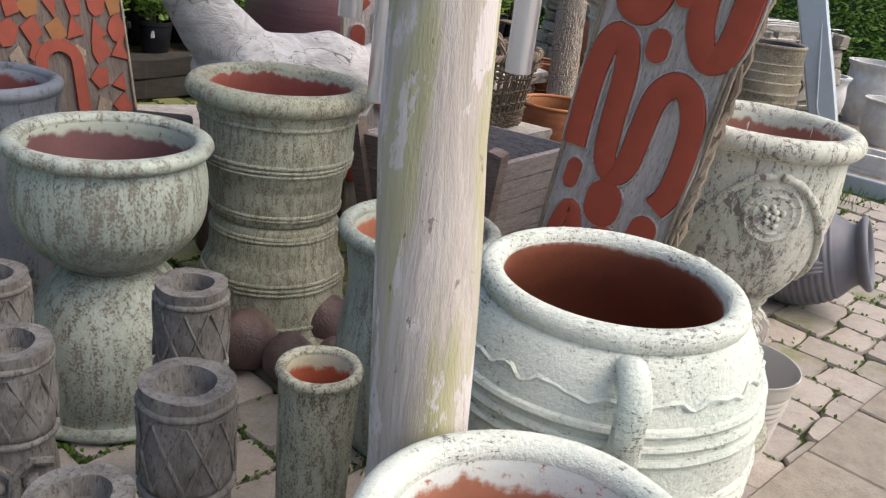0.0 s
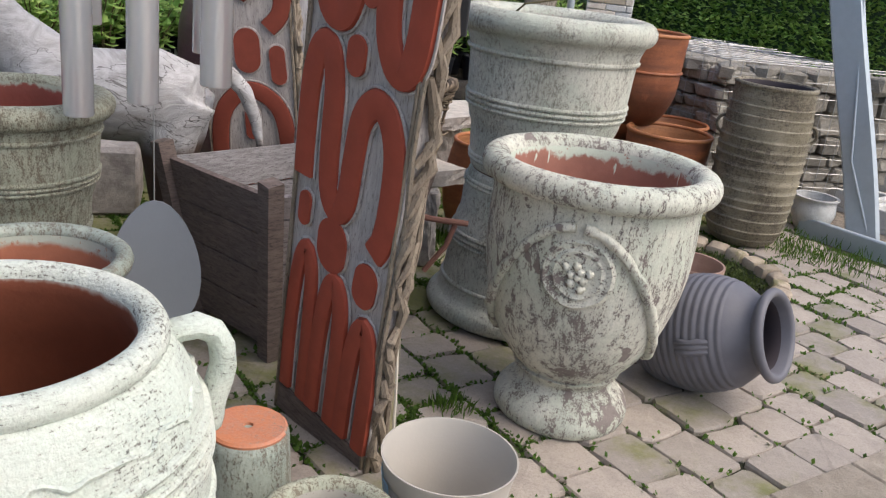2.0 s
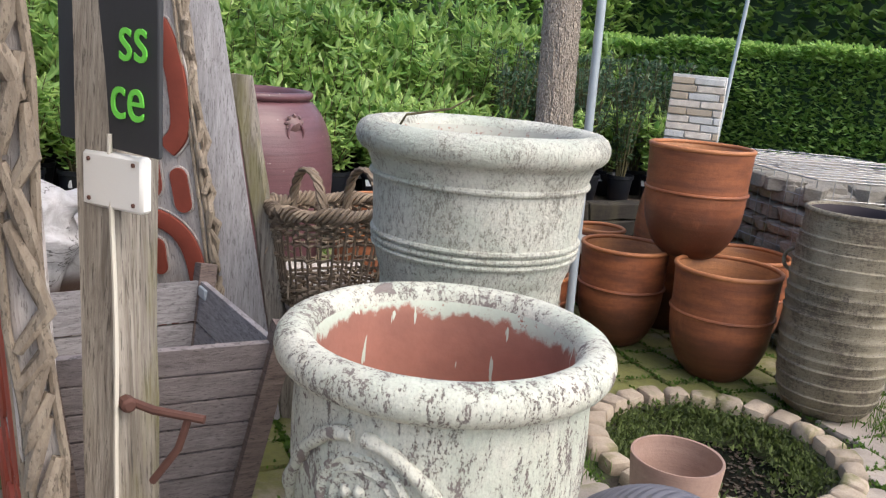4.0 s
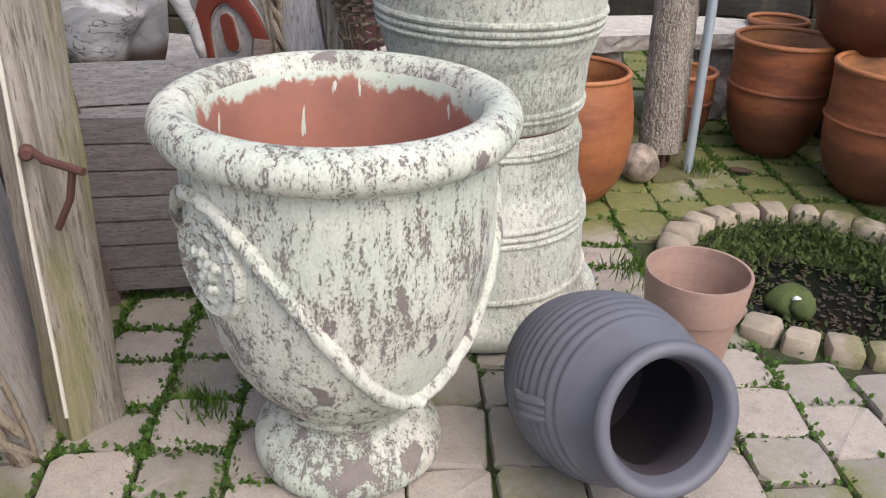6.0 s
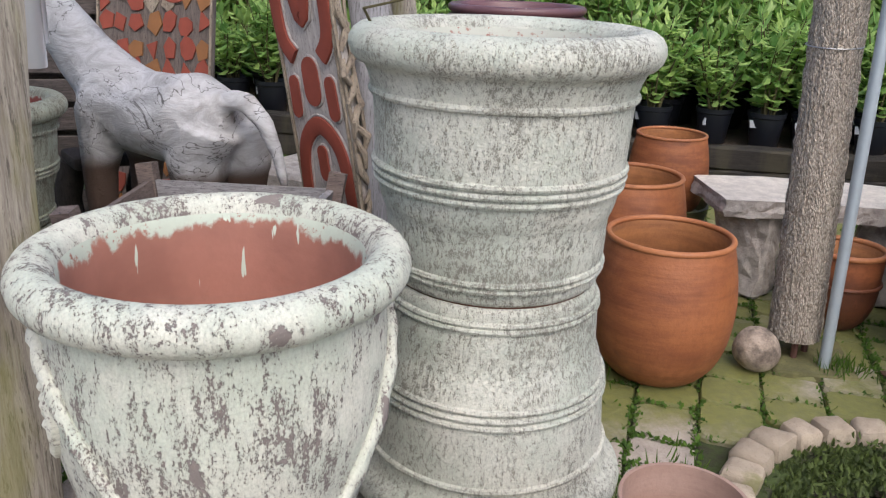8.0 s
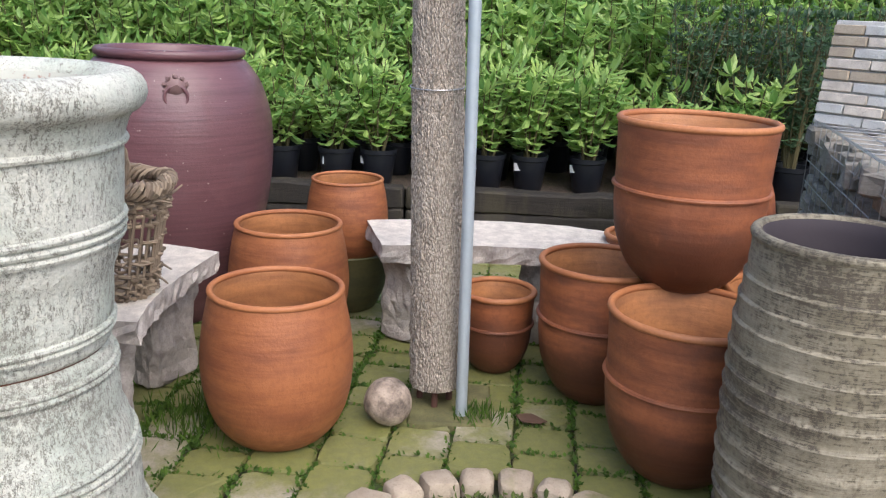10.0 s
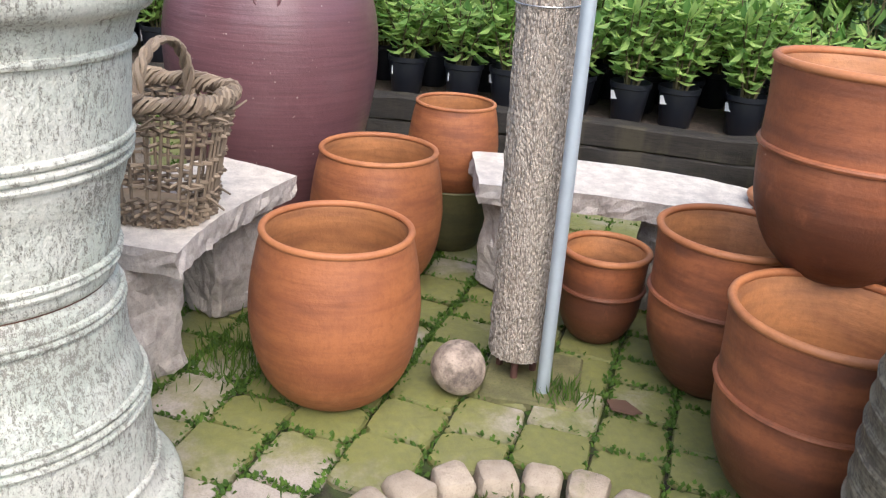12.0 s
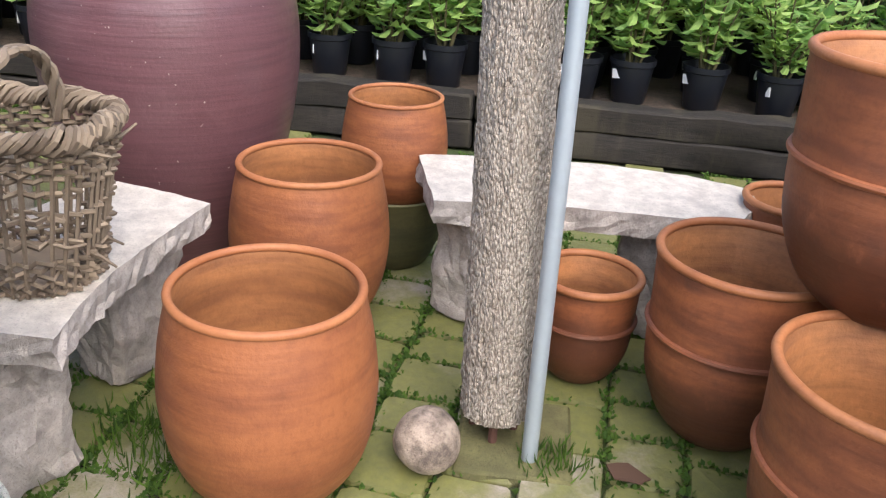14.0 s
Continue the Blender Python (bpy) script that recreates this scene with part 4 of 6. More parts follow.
def tilted_jar():
    """The slate-grey jar lies on its side with the mouth raised."""
    outer = []
    for i, (r, z) in enumerate(smooth_rows([(0.09, -0.05), (0.12, -0.04), (0.172, 0.04), (0.2, 0.14), (0.202, 0.23), (0.178, 0.32), (0.134, 0.385), (0.126, 0.41)], 22)):
        outer.append((r + (0.0045 * (0.5 - abs(math.cos(z * math.pi / 0.026)) ** 3) if 0.0 < z < 0.33 else 0), z))
    rows = outer + roll(0.141, 0.442, 0.016, -60, 170, 8) + [(0.116, 0.42), (0.108, 0.385), (0.16, 0.28), (0.15, 0.1), (0.05, 0.0)]
    mouth = Vector((1.94, 3.49, 0.3))
    axis = Vector((0.87, -0.36, 0.33)).normalized()
    m = Matrix.Translation(mouth - axis * 0.45) @ axis.to_track_quat("Z", "Y").to_matrix().to_4x4() @ Matrix.Scale(1.05, 4)
    p = thing("tilted_jar", m, "slate-grey ribbed clay jar lying on its side", "jar")
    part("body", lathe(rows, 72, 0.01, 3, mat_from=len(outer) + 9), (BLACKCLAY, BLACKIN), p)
    inv = m.to_3x3().inverted()
    for side in (1, -1):
        d = inv @ Vector((-0.42, -0.88, 0.0)) * side
        a = math.atan2(d.y, d.x)
        bm = bmesh.new()
        for k in (-1, 0, 1):
            c = [(0.2 - 0.02 * (i / 8) ** 1.5 + 0.012 * math.sin(math.pi * i / 8), k * 0.017, 0.19 + 0.1 * i / 8) for i in range(9)]
            tube(c, 0.011, 8, bm)
        ob = part("handle", roughen(bm, 0.003, 40), BLACKCLAY, p, "pressed lug with finger marks")
        ob.matrix_local = Matrix.Rotation(a, 4, "Z")
    return p


tilted_jar()


# ---- posts ----
def round_post(name, foot, top, r0, r1, mat, label, seed, segs=20, rough=0.012):
    n = 18
    a, b = Vector(foot), Vector(top)
    bm = tube([a.lerp(b, i / n) for i in range(n + 1)], [r0 + (r1 - r0) * i / n for i in range(n + 1)], segs)
    return single(name, roughen(bm, rough, 4, seed), mat, Matrix(), label, "post")


round_post("bleached_post", (0.374, 1.01, -0.02), (0.219, 1.17, 2.3), 0.083, 0.077, BIRCH, "bleached round timber post with green algae", 3)


def square_post(name, foot, top, w, d, rz, mat, label, seed):
    n = 16
    a, b = Vector(foot), Vector(top)
    bm = bmesh.new()
    rows = []
    t = Matrix.Rotation(radians(rz), 3, "Z")
    for i in range(n + 1):
        p = a.lerp(b, i / n)
        row = []
        for k, (sx, sy) in enumerate(((-1, -0.8), (-0.8, -1), (0.8, -1), (1, -0.8), (1, 0.8), (0.8, 1), (-0.8, 1), (-1, 0.8))):
            row.append(bm.verts.new(p + t @ Vector((sx * w / 2, sy * d / 2, 0))))
        rows.append(row)
    for p, q in zip(rows, rows[1:]):
        for k in range(8):
            bm.faces.new((p[k], p[(k + 1) % 8], q[(k + 1) % 8], q[k]))
    bm.faces.new(rows[0][::-1]), bm.faces.new(rows[-1])
    return single(name, roughen(bm, 0.008, 7, seed), mat, Matrix(), label, "post")


square_post("weathered_post", (0.83, 2.708, -0.02), (0.697, 2.784, 2.2), 0.09, 0.155, 15, GREYWOOD, "weathered grey timber post, mossy at the foot", 5)
KNOT = timber("dark_knot", (0.07, 0.045, 0.03), (0.02, 0.015, 0.012), (6, 6, 3))
for y, z, w, h in ((2.73, 0.93, 0.02, 0.06), (2.765, 1.16, 0.012, 0.035), (2.7, 0.2, 0.018, 0.05)):
    bm = bmesh.new()
    bmesh.ops.create_uvsphere(bm, u_segments=18, v_segments=10, radius=1, matrix=Matrix.Diagonal((0.008, w, h, 1)))
    knot = part("knot", roughen(bm, 0.004, 30, z), KNOT, bpy.data.objects["weathered_post"], "dark knot in the timber")
    knot.matrix_local = pose(0.876 - 0.061 * z - 0.27 * (y - 2.66), y + 0.01, z, 0, 0, 15)
hook = thing("iron_hook", at(0.865, 2.68, 0.725), "rusty iron hook bolted to the timber post", "hook")
part("bar", tube([(-0.02, 0.01, 0.0), (0.06, 0.015, -0.002), (0.15, 0.06, -0.01)], 0.009, 8), RUST, hook)
part("bolt", lathe([(0.016, -0.01), (0.016, 0.012), (0.01, 0.018)], 8), RUST, hook).matrix_local = pose(0.0, 0.0, 0.0, 0, 90, -20)
part("stay", tube([(0.12, 0.05, -0.005), (0.1, 0.04, -0.08), (0.05, 0.02, -0.16)], 0.008, 8), RUST, hook)
cord = [(0.898 - 0.061 * z + 0.004 * math.sin(z * 9), 2.638 + 0.034 * z, z) for z in (1.25 - 0.09 * i for i in range(14))]
single("cable", tube(cord, 0.005, 6), CORD, Matrix(), "pale cable running down the timber post", "cable")

wb = thing("white_box", at(0.81, 2.685, 1.11, 6), "white plastic junction box on the timber post", "junction box")
part("body", box(0.15, 0.03, 0.105, (0.02, -0.0, 0.052), 0.006), WHITEPAINT, wb)
for sx in (-0.035, 0.075):
    for sz in (0.015, 0.09):
        part("screw", box(0.008, 0.006, 0.008, (sx, -0.016, sz), 0.002), RUST, wb)

sg = thing("hanging_sign", at(0.797, 2.695, 1.222, -8), "charcoal board sign with bright green letters", "sign")
part("board", box(0.34, 0.012, 0.42, (0, 0, 0.21), 0.003), SIGNBLACK, sg)


def letters(text, x, z, size, parent):
    cu = bpy.data.curves.new("letters", "FONT")
    cu.body, cu.size, cu.extrude, cu.align_x = text, size, 0.0015, "RIGHT"
    tmp = bpy.data.objects.new("tmp", cu)
    me = bpy.data.meshes.new_from_object(tmp)
    bpy.data.objects.remove(tmp)
    me.materials.append(SIGNGREEN)
    ob = new("lettering", me)
    ob.parent = parent
    ob.matrix_local = pose(x, -0.0085, z, 90, 0, 0)


letters("ss", 0.145, 0.165, 0.125, sg)
letters("ce", 0.135, 0.06, 0.125, sg)


# ---- carved boards ----
# looping bands of the tall board: stroke width, then the line that it follows
BANDS = [(0.08, [(0.042, 0.83), (0.038, 0.95), (0.042, 1.1), (0.068, 1.19), (0.111, 1.19), (0.136, 1.1), (0.141, 0.95), (0.153, 0.83), (0.191, 0.785), (0.228, 0.83), (0.237, 0.95), (0.25, 1.06), (0.291, 1.115), (0.343, 1.1), (0.381, 1.02), (0.39, 0.9), (0.381, 0.79), (0.355, 0.735)]),
         (0.078, [(0.052, 1.7), (0.052, 1.42), (0.075, 1.31), (0.118, 1.28), (0.16, 1.31), (0.183, 1.42), (0.188, 1.7)]),
         (0.085, [(0.287, 1.7), (0.296, 1.36), (0.324, 1.25), (0.367, 1.215), (0.404, 1.26), (0.414, 1.4), (0.414, 1.7)]),
         (0.055, [(0.049, 0.12), (0.047, 0.35), (0.061, 0.55), (0.091, 0.625), (0.122, 0.55), (0.13, 0.35), (0.13, 0.12)]),
         (0.063, [(0.18, 0.12), (0.181, 0.35), (0.196, 0.52), (0.226, 0.58), (0.259, 0.52), (0.27, 0.35), (0.27, 0.12)]),
         (0.063, [(0.321, 0.12), (0.322, 0.3), (0.334, 0.45), (0.363, 0.515), (0.395, 0.45), (0.406, 0.3), (0.406, 0.12)])]
MOTIF = [(0.193, 0.66, 0.193, 0.7, 0.06, 0.0), (0.34, 0.61, 0.344, 0.655, 0.044, 0.0), (0.064, 0.71, 0.066, 0.765, 0.024, 0.0), (0.208, 1.19, 0.208, 1.225, 0.033, 0.0), (0.24, 1.36, 0.242, 1.45, 0.03, 0.0)]


def ribbon(points, w):
    """The outline of a stroke of width w along a smooth line through the points, with round ends."""
    q = [Vector(p) for p in smooth_rows(points, 5)]
    one, two = [], []
    for i, p in enumerate(q):
        d = (q[min(i + 1, len(q) - 1)] - q[max(i - 1, 0)]).normalized()
        n = Vector((-d.y, d.x)) * (w / 2)
        one.append(p + n), two.append(p - n)
    return one, two


def ribbon_plate(points, w, depth):
    one, two = ribbon(points, w)
    bm = bmesh.new()
    rows = []
    for a, b in zip(one, two):
        m = (a + b) / 2
        prof = ((a, 0), (a.lerp(m, 0.12), -depth * 0.85), (a.lerp(m, 0.4), -depth), (b.lerp(m, 0.4), -depth), (b.lerp(m, 0.12), -depth * 0.85), (b, 0))
        rows.append([bm.verts.new((p.x, y, p.y)) for p, y in prof])
    for r0, r1 in zip(rows, rows[1:]):
        for k in range(5):
            bm.faces.new((r0[k], r0[k + 1], r1[k + 1], r1[k]))
    bm.faces.new(rows[0]), bm.faces.new(rows[-1][::-1])
    return bm


def carved_board(m, w, tall, thick, motifs, label, paint=REDPAINT, side=True, seed=1, bands=(), panel=PANEL):
    p = thing("carved_board", m, label, "carving")
    bm = box(w, thick, tall, (w / 2, thick / 2, tall / 2), 0.008)
    part("plank", bm, panel, p)
    for n, (stroke, points) in enumerate(bands):
        part("motif", ribbon_plate(points, stroke, 0.015 + 0.0013 * n), paint, p, "raised looping band in red ochre")
        for edge in ribbon(points, stroke + 0.006):
            part("outline", tube([(q.x, -0.004, q.y) for q in edge], 0.0045, 5), panel, p)
    for n, (x0, z0, x1, z1, r, slot) in enumerate(motifs):
        lift = 0.012 + 0.0011 * (n % 5)
        if slot:
            bm = ring_plate(stadium(x0, z0, x1, z1, r), stadium(x0, z0, x1, z1, slot), lift)
        else:
            bm = outline_plate(stadium(x0, z0, x1, z1, r), lift)
        edge = stadium(x0, z0, x1, z1, r + 0.003)
        part("outline", tube([(x, -0.004, z) for x, z in edge + edge[:1]], 0.0045, 5), panel, p)
        part("motif", bm, paint, p, "raised motif in " + ("orange ochre" if paint is OCHRE else "red ochre"))
    part("border", box(0.012, 0.012, tall, (0.006, -0.006, tall / 2), 0.003), CARVED, p)
    part("border", box(0.012, 0.012, tall, (w - 0.006, -0.006, tall / 2), 0.003), CARVED, p)
    if side:
        rng = random.Random(seed)
        bm = bmesh.new()
        z = 0.02
        while z < tall - 0.1:
            h = rng.uniform(0.09, 0.16)
            y0, y1 = rng.uniform(0, 0.012), rng.uniform(0.035, 0.05)
            if rng.random() < 0.5:
                y0, y1 = y1, y0
            x = w + 0.012
            tube([(x, y0, z), (x + 0.012, (y0 + y1) / 2 + rng.uniform(-0.03, 0.03), z + h / 2), (x, y1, z + h)], [0.01, 0.015, 0.01], 7, bm)
            z += h * 0.55
        for y in (0.0, 0.05):
            tube([(w + 0.01, y + 0.008 * math.sin(i * 1.3), tall * i / 14) for i in range(15)], 0.008, 6, bm)
        part("carved_edge", roughen(bm, 0.005, 25), CARVED, p, "openwork carved driftwood edge")
    return p


def leaning(foot, along, lean, y_out=1):
    """A pose whose x runs along the foot line, whose z follows the lean."""
    x = Vector((*along, 0)).normalized()
    z = Vector((lean[0], lean[1], 1)).normalized()
    y = z.cross(x).normalized()
    x = y.cross(z).normalized()
    m = Matrix((x, y, z)).transposed().to_4x4()
    m.translation = foot
    return m


carved_board(leaning((0.472, 2.708, 0.0), (0.894, -0.447), (0.096, -0.128)), 0.43, 1.85, 0.06, MOTIF, "tall carved board with red looping motifs", bands=BANDS)
BOARD_FOOT = bpy.data.objects["carved_board"]
part("foot_panel", box(0.406, 0.01, 0.1, (0.215, -0.004, 0.055), 0.003), BOXWOOD, BOARD_FOOT, "dark bare wooden foot")
B2 = [(0.075, [(0.05, 0.2), (0.045, 0.52), (0.08, 0.69), (0.19, 0.765), (0.3, 0.69), (0.335, 0.52), (0.33, 0.2)]),
      (0.076, [(0.1, 1.02), (0.04, 1.1), (0.035, 1.3), (0.08, 1.45), (0.14, 1.3), (0.19, 1.16), (0.24, 1.3), (0.3, 1.45), (0.345, 1.3), (0.34, 1.1), (0.28, 1.02)])]
M2 = [(0.19, 0.89, 0.19, 0.97, 0.052, 0), (0.065, 0.82, 0.07, 0.92, 0.032, 0), (0.315, 0.82, 0.31, 0.92, 0.032, 0), (0.19, 0.58, 0.19, 0.66, 0.03, 0), (0.19, 0.3, 0.19, 0.42, 0.04, 0.015), (0.19, 1.5, 0.19, 1.62, 0.05, 0)]
carved_board(leaning((-0.394, 3.757, 0.0), (0.932, 0.364), (-0.05, -0.14)), 0.38, 1.8, 0.05, M2, "carved red board leaning behind the planter", OLDRED, seed=4, bands=B2, panel=PANEL)
rng = random.Random(8)
b3 = carved_board(leaning((-1.55, 2.85, 0.0), (0.35, 0.5), (-0.18, 0.1)), 0.62, 1.7, 0.04, [(0.16, 1.25, 0.2, 1.36, 0.09, 0.045), (0.42, 1.24, 0.46, 1.36, 0.09, 0.04), (0.31, 0.5, 0.31, 0.7, 0.1, 0.05)], "broad carved shield with orange and red figures", OLDRED, False, panel=OLDPANEL)
for j in range(15):
    for i in range(7):
        x, z = 0.05 + i * 0.087 + rng.uniform(-0.012, 0.012), 0.08 + j * 0.108 + rng.uniform(-0.02, 0.02)
        if any(math.hypot(x - u, z - w) < 0.14 for u, w in ((0.18, 1.3), (0.44, 1.3), (0.31, 0.6))):
            continue
        a0, n = rng.uniform(0, 6.28), rng.choice((3, 4, 5, 7))
        pts = [(x + 0.046 * rng.uniform(0.7, 1.1) * math.cos(a0 + 6.283 * q / n), z + 0.06 * rng.uniform(0.7, 1.1) * math.sin(a0 + 6.283 * q / n)) for q in range(n)]
        paint = rng.choice((OCHRE, OLDRED, OLDRED, CARVED))
        part("motif", outline_plate(pts, 0.008 + 0.003 * rng.random()), paint, b3, "small raised figure in worn ochre paint")
square_post("grey_plank_post", (0.06, 3.97, -0.02), (-0.3, 3.82, 2.1), 0.15, 0.08, 50, timber("silver_timber", (0.42, 0.41, 0.43), (0.24, 0.23, 0.24)), "silver-grey weathered plank post", 9)
square_post("thin_grey_post", (0.14, 4.06, -0.02), (-0.1, 3.98, 1.3), 0.07, 0.06, 30, GREYWOOD, "thin weathered post with a bracket", 11)


# ---- driftwood animal ----
def statue():
    bm = bmesh.new()
    tube([(-0.04, -0.03, 0.75), (-0.1, -0.05, 0.77), (-0.18, -0.1, 0.785), (-0.28, -0.16, 0.77), (-0.42, -0.25, 0.78), (-0.56, -0.36, 0.83), (-0.62, -0.42, 0.86)], [0.05, 0.145, 0.175, 0.17, 0.16, 0.17, 0.08], 18, bm)
    tube([(-0.5, -0.32, 0.85), (-0.6, -0.42, 0.98), (-0.68, -0.52, 1.15), (-0.74, -0.6, 1.3)], [0.14, 0.12, 0.09, 0.08], 14, bm)
    tube([(-0.72, -0.58, 1.28), (-0.82, -0.7, 1.3), (-0.95, -0.82, 1.2)], [0.09, 0.1, 0.05], 12, bm)
    tube([(-0.11, -0.08, 0.78), (-0.13, -0.12, 0.65), (-0.15, -0.12, 0.35), (-0.14, -0.14, 0.02)], [0.15, 0.12, 0.055, 0.045], 12, bm)
    tube([(-0.16, 0.04, 0.78), (-0.18, 0.06, 0.62), (-0.22, 0.08, 0.35), (-0.21, 0.08, 0.02)], [0.13, 0.11, 0.05, 0.045], 12, bm)
    tube([(-0.5, -0.38, 0.78), (-0.5, -0.42, 0.55), (-0.5, -0.42, 0.3), (-0.48, -0.45, 0.02)], [0.12, 0.07, 0.05, 0.05], 12, bm)
    tube([(-0.58, -0.25, 0.78), (-0.6, -0.22, 0.55), (-0.62, -0.24, 0.3), (-0.64, -0.22, 0.02)], [0.12, 0.07, 0.05, 0.05], 12, bm)
    tube([(-0.08, -0.04, 0.85), (-0.02, 0.0, 0.882), (0.045, 0.04, 0.875), (0.092, 0.08, 0.82), (0.12, 0.11, 0.7), (0.138, 0.13, 0.58)], [0.045, 0.038, 0.035, 0.031, 0.026, 0.019], 10, bm)
    ob = single("animal_statue", roughen(bm, 0.018, 7), STATUE, at(-0.222, 3.4, 0, 7), "grey-white bleached driftwood animal statue on dark legs", "statue")
    mod = ob.modifiers.new("merge", "REMESH")
    mod.mode, mod.voxel_size, mod.use_smooth_shade = "VOXEL", 0.014, True


statue()


# ---- dark spotted carving under the statue ----
def spotted_carving():
    p = thing("spotted_carving", at(-1.0, 2.98, 0, -75), "dark carved wooden stool with pale painted dots", "carving")
    dark = timber("black_stained_wood", (0.05, 0.04, 0.035), (0.02, 0.016, 0.014))
    part("seat", roughen(box(0.4, 0.24, 0.06, (0, 0, 0.53), 0.02, segs=2), 0.006, 9), dark, p)
    for sx in (-0.15, 0.02, 0.16):
        path = [(sx, -0.06, 0.51), (sx + 0.03, -0.1, 0.34), (sx + 0.01, -0.08, 0.16), (sx - 0.02, -0.06, 0.0)]
        leg = part("leg", tube(path, [0.055, 0.06, 0.05, 0.045], 12), dark, p)
        for i in range(7):
            for d in (-0.028, 0.028):
                z = 0.06 + i * 0.065
                x = float(np.interp(z, [0, 0.16, 0.34, 0.51], [sx - 0.02, sx + 0.01, sx + 0.03, sx]))
                y = float(np.interp(z, [0, 0.16, 0.34, 0.51], [-0.06, -0.08, -0.1, -0.06])) - 0.047
                bm = bmesh.new()
                bmesh.ops.create_icosphere(bm, subdivisions=1, radius=0.011)
                part("dot", bm, WHITEPAINT, leg, "pale painted dot").matrix_local = Matrix.Translation((x + d, y, z + (0.03 if d > 0 else 0)))


spotted_carving()


# ---- slatted crate behind the statue ----
def crate():
    p = thing("slatted_crate", at(-2.15, 2.85, 0, 82), "dark weathered slatted wooden crate standing behind the statue", "crate")
    wood = timber("dark_crate_boards", (0.13, 0.105, 0.095), (0.05, 0.04, 0.036), (1.2, 12, 12))
    for sx in (-0.55, 0.55):
        for sy in (-0.25, 0.25):
            part("corner_post", box(0.07, 0.07, 1.35, (sx, sy, 0.675), 0.006), wood, p)
    for k in range(9):
        z = 0.1 + k * 0.145
        for sy in (-0.297, 0.297):
            part("slat", box(1.18, 0.022, 0.115, (0, sy, z), 0.004), wood, p)
        for sx in (-0.597, 0.597):
            part("slat", box(0.022, 0.55, 0.115, (sx, 0, z), 0.004), wood, p)
    part("lid", box(1.24, 0.66, 0.03, (0, 0, 1.367), 0.005), wood, p)


crate()


# ---- planter box ----
def planter():
    """A tapered box of boards with corner posts, open at the top."""
    p = thing("wooden_planter", Matrix(), "dark-stained wooden planter box, empty and open", "planter")
    top = [Vector(v) for v in ((0.34, 2.85, 0.63), (-0.225, 3.09, 0.62), (0.01, 3.71, 0.605), (0.65, 3.38, 0.62))]
    mid = sum(top, Vector()) / 4
    foot = [Vector((mid.x + (v.x - mid.x) * 0.7, mid.y + (v.y - mid.y) * 0.7, 0.0)) for v in top]
    for i in range(4):
        j = (i + 1) % 4
        count = 7 if i == 3 else 4
        for k in range(count):
            s0, s1 = 0.06 + k * 0.94 / count, 0.06 + (k + 1) * 0.94 / count - 0.012
            a0, a1 = foot[i].lerp(top[i], s0), foot[i].lerp(top[i], s1)
            b0, b1 = foot[j].lerp(top[j], s0), foot[j].lerp(top[j], s1)
            n = (b0 - a0).cross(a1 - a0).normalized() * 0.022
            bm = bmesh.new()
            v = [bm.verts.new(q) for q in (a0, b0, b1, a1, a0 + n, b0 + n, b1 + n, a1 + n)]
            for f in ((0, 1, 2, 3), (7, 6, 5, 4), (0, 4, 5, 1), (1, 5, 6, 2), (2, 6, 7, 3), (3, 7, 4, 0)):
                bm.faces.new([v[q] for q in f])
            # board colour by side: brown on the first, lighter greys on the others
            part("board", bm, BOXWOOD if i == 0 else BOXSIDE if i == 3 else BOXIN, p, "" if i == 0 else "grey planter board", smooth=False)
        square = tube([foot[i], foot[i].lerp(top[i], 1.08)], 0.042, 4)
        part("corner_post", square, BOXWOOD, p, smooth=False)
    part("bracket", box(0.07, 0.012, 0.035, (0.07, 3.645, 0.575), 0.002, m=Matrix.Rotation(radians(-27), 4, "Z")), ZINC, p, "galvanised corner bracket")
    bm = bmesh.new()
    v = [bm.verts.new(f + Vector((0, 0, 0.05))) for f in foot]
    bm.faces.new(v)
    part("floor_board", bm, SOIL, p)


planter()


# ---- wind chime ----
def chime():
    p = thing("wind_chime", at(0.22, 2.45, 0.0), "large aluminium wind chime with a grey wind plate", "wind chime")
    spots = [(-0.25, -0.01, 0.89), (-0.036, -0.02, 0.96), (0.155, 0.02, 1.03), (-0.086, 0.341, 1.054), (-0.306, 0.34, 1.1), (-0.416, 0.23, 1.1)]
    for x, y, z in spots:
        rod = part("tube", lathe([(0.033, z + 0.3), (0.034, z), (0.038, z - 0.002), (0.04, z + 0.002), (0.04, z + 1.2), (0.03, z + 1.2)], 28), CHROME, p)
        part("cord", tube([(x, y, z + 1.2), (-0.12 + (x + 0.12) * 0.6, 0.14 + (y - 0.14) * 0.6, 2.31)], 0.002, 5), CORD, p)
        rod.matrix_local = Matrix.Translation((x, y, 0))
    part("top_disc", lathe([(0.24, 2.3), (0.24, 2.33), (0.05, 2.34)], 32), BIRCH, p).matrix_local = Matrix.Translation((-0.12, 0.14, 0))
    part("cord", tube([(-0.1, 0.1, 2.3), (-0.008, -0.011, 0.68)], 0.002, 5), WIRE, p)
    pts = []
    for i in range(28):
        a = 2 * math.pi * i / 28
        pts.append((0.125 * math.cos(a) * (1 - 0.2 * math.sin(a)), 0.2 * math.sin(a)))
    ob = part("wind_plate", outline_plate(pts, 0.006), GREYDISC, p, "flat grey teardrop plate")
    ob.matrix_local = pose(-0.008, -0.011, 0.495, 0, 0, 42)


chime()


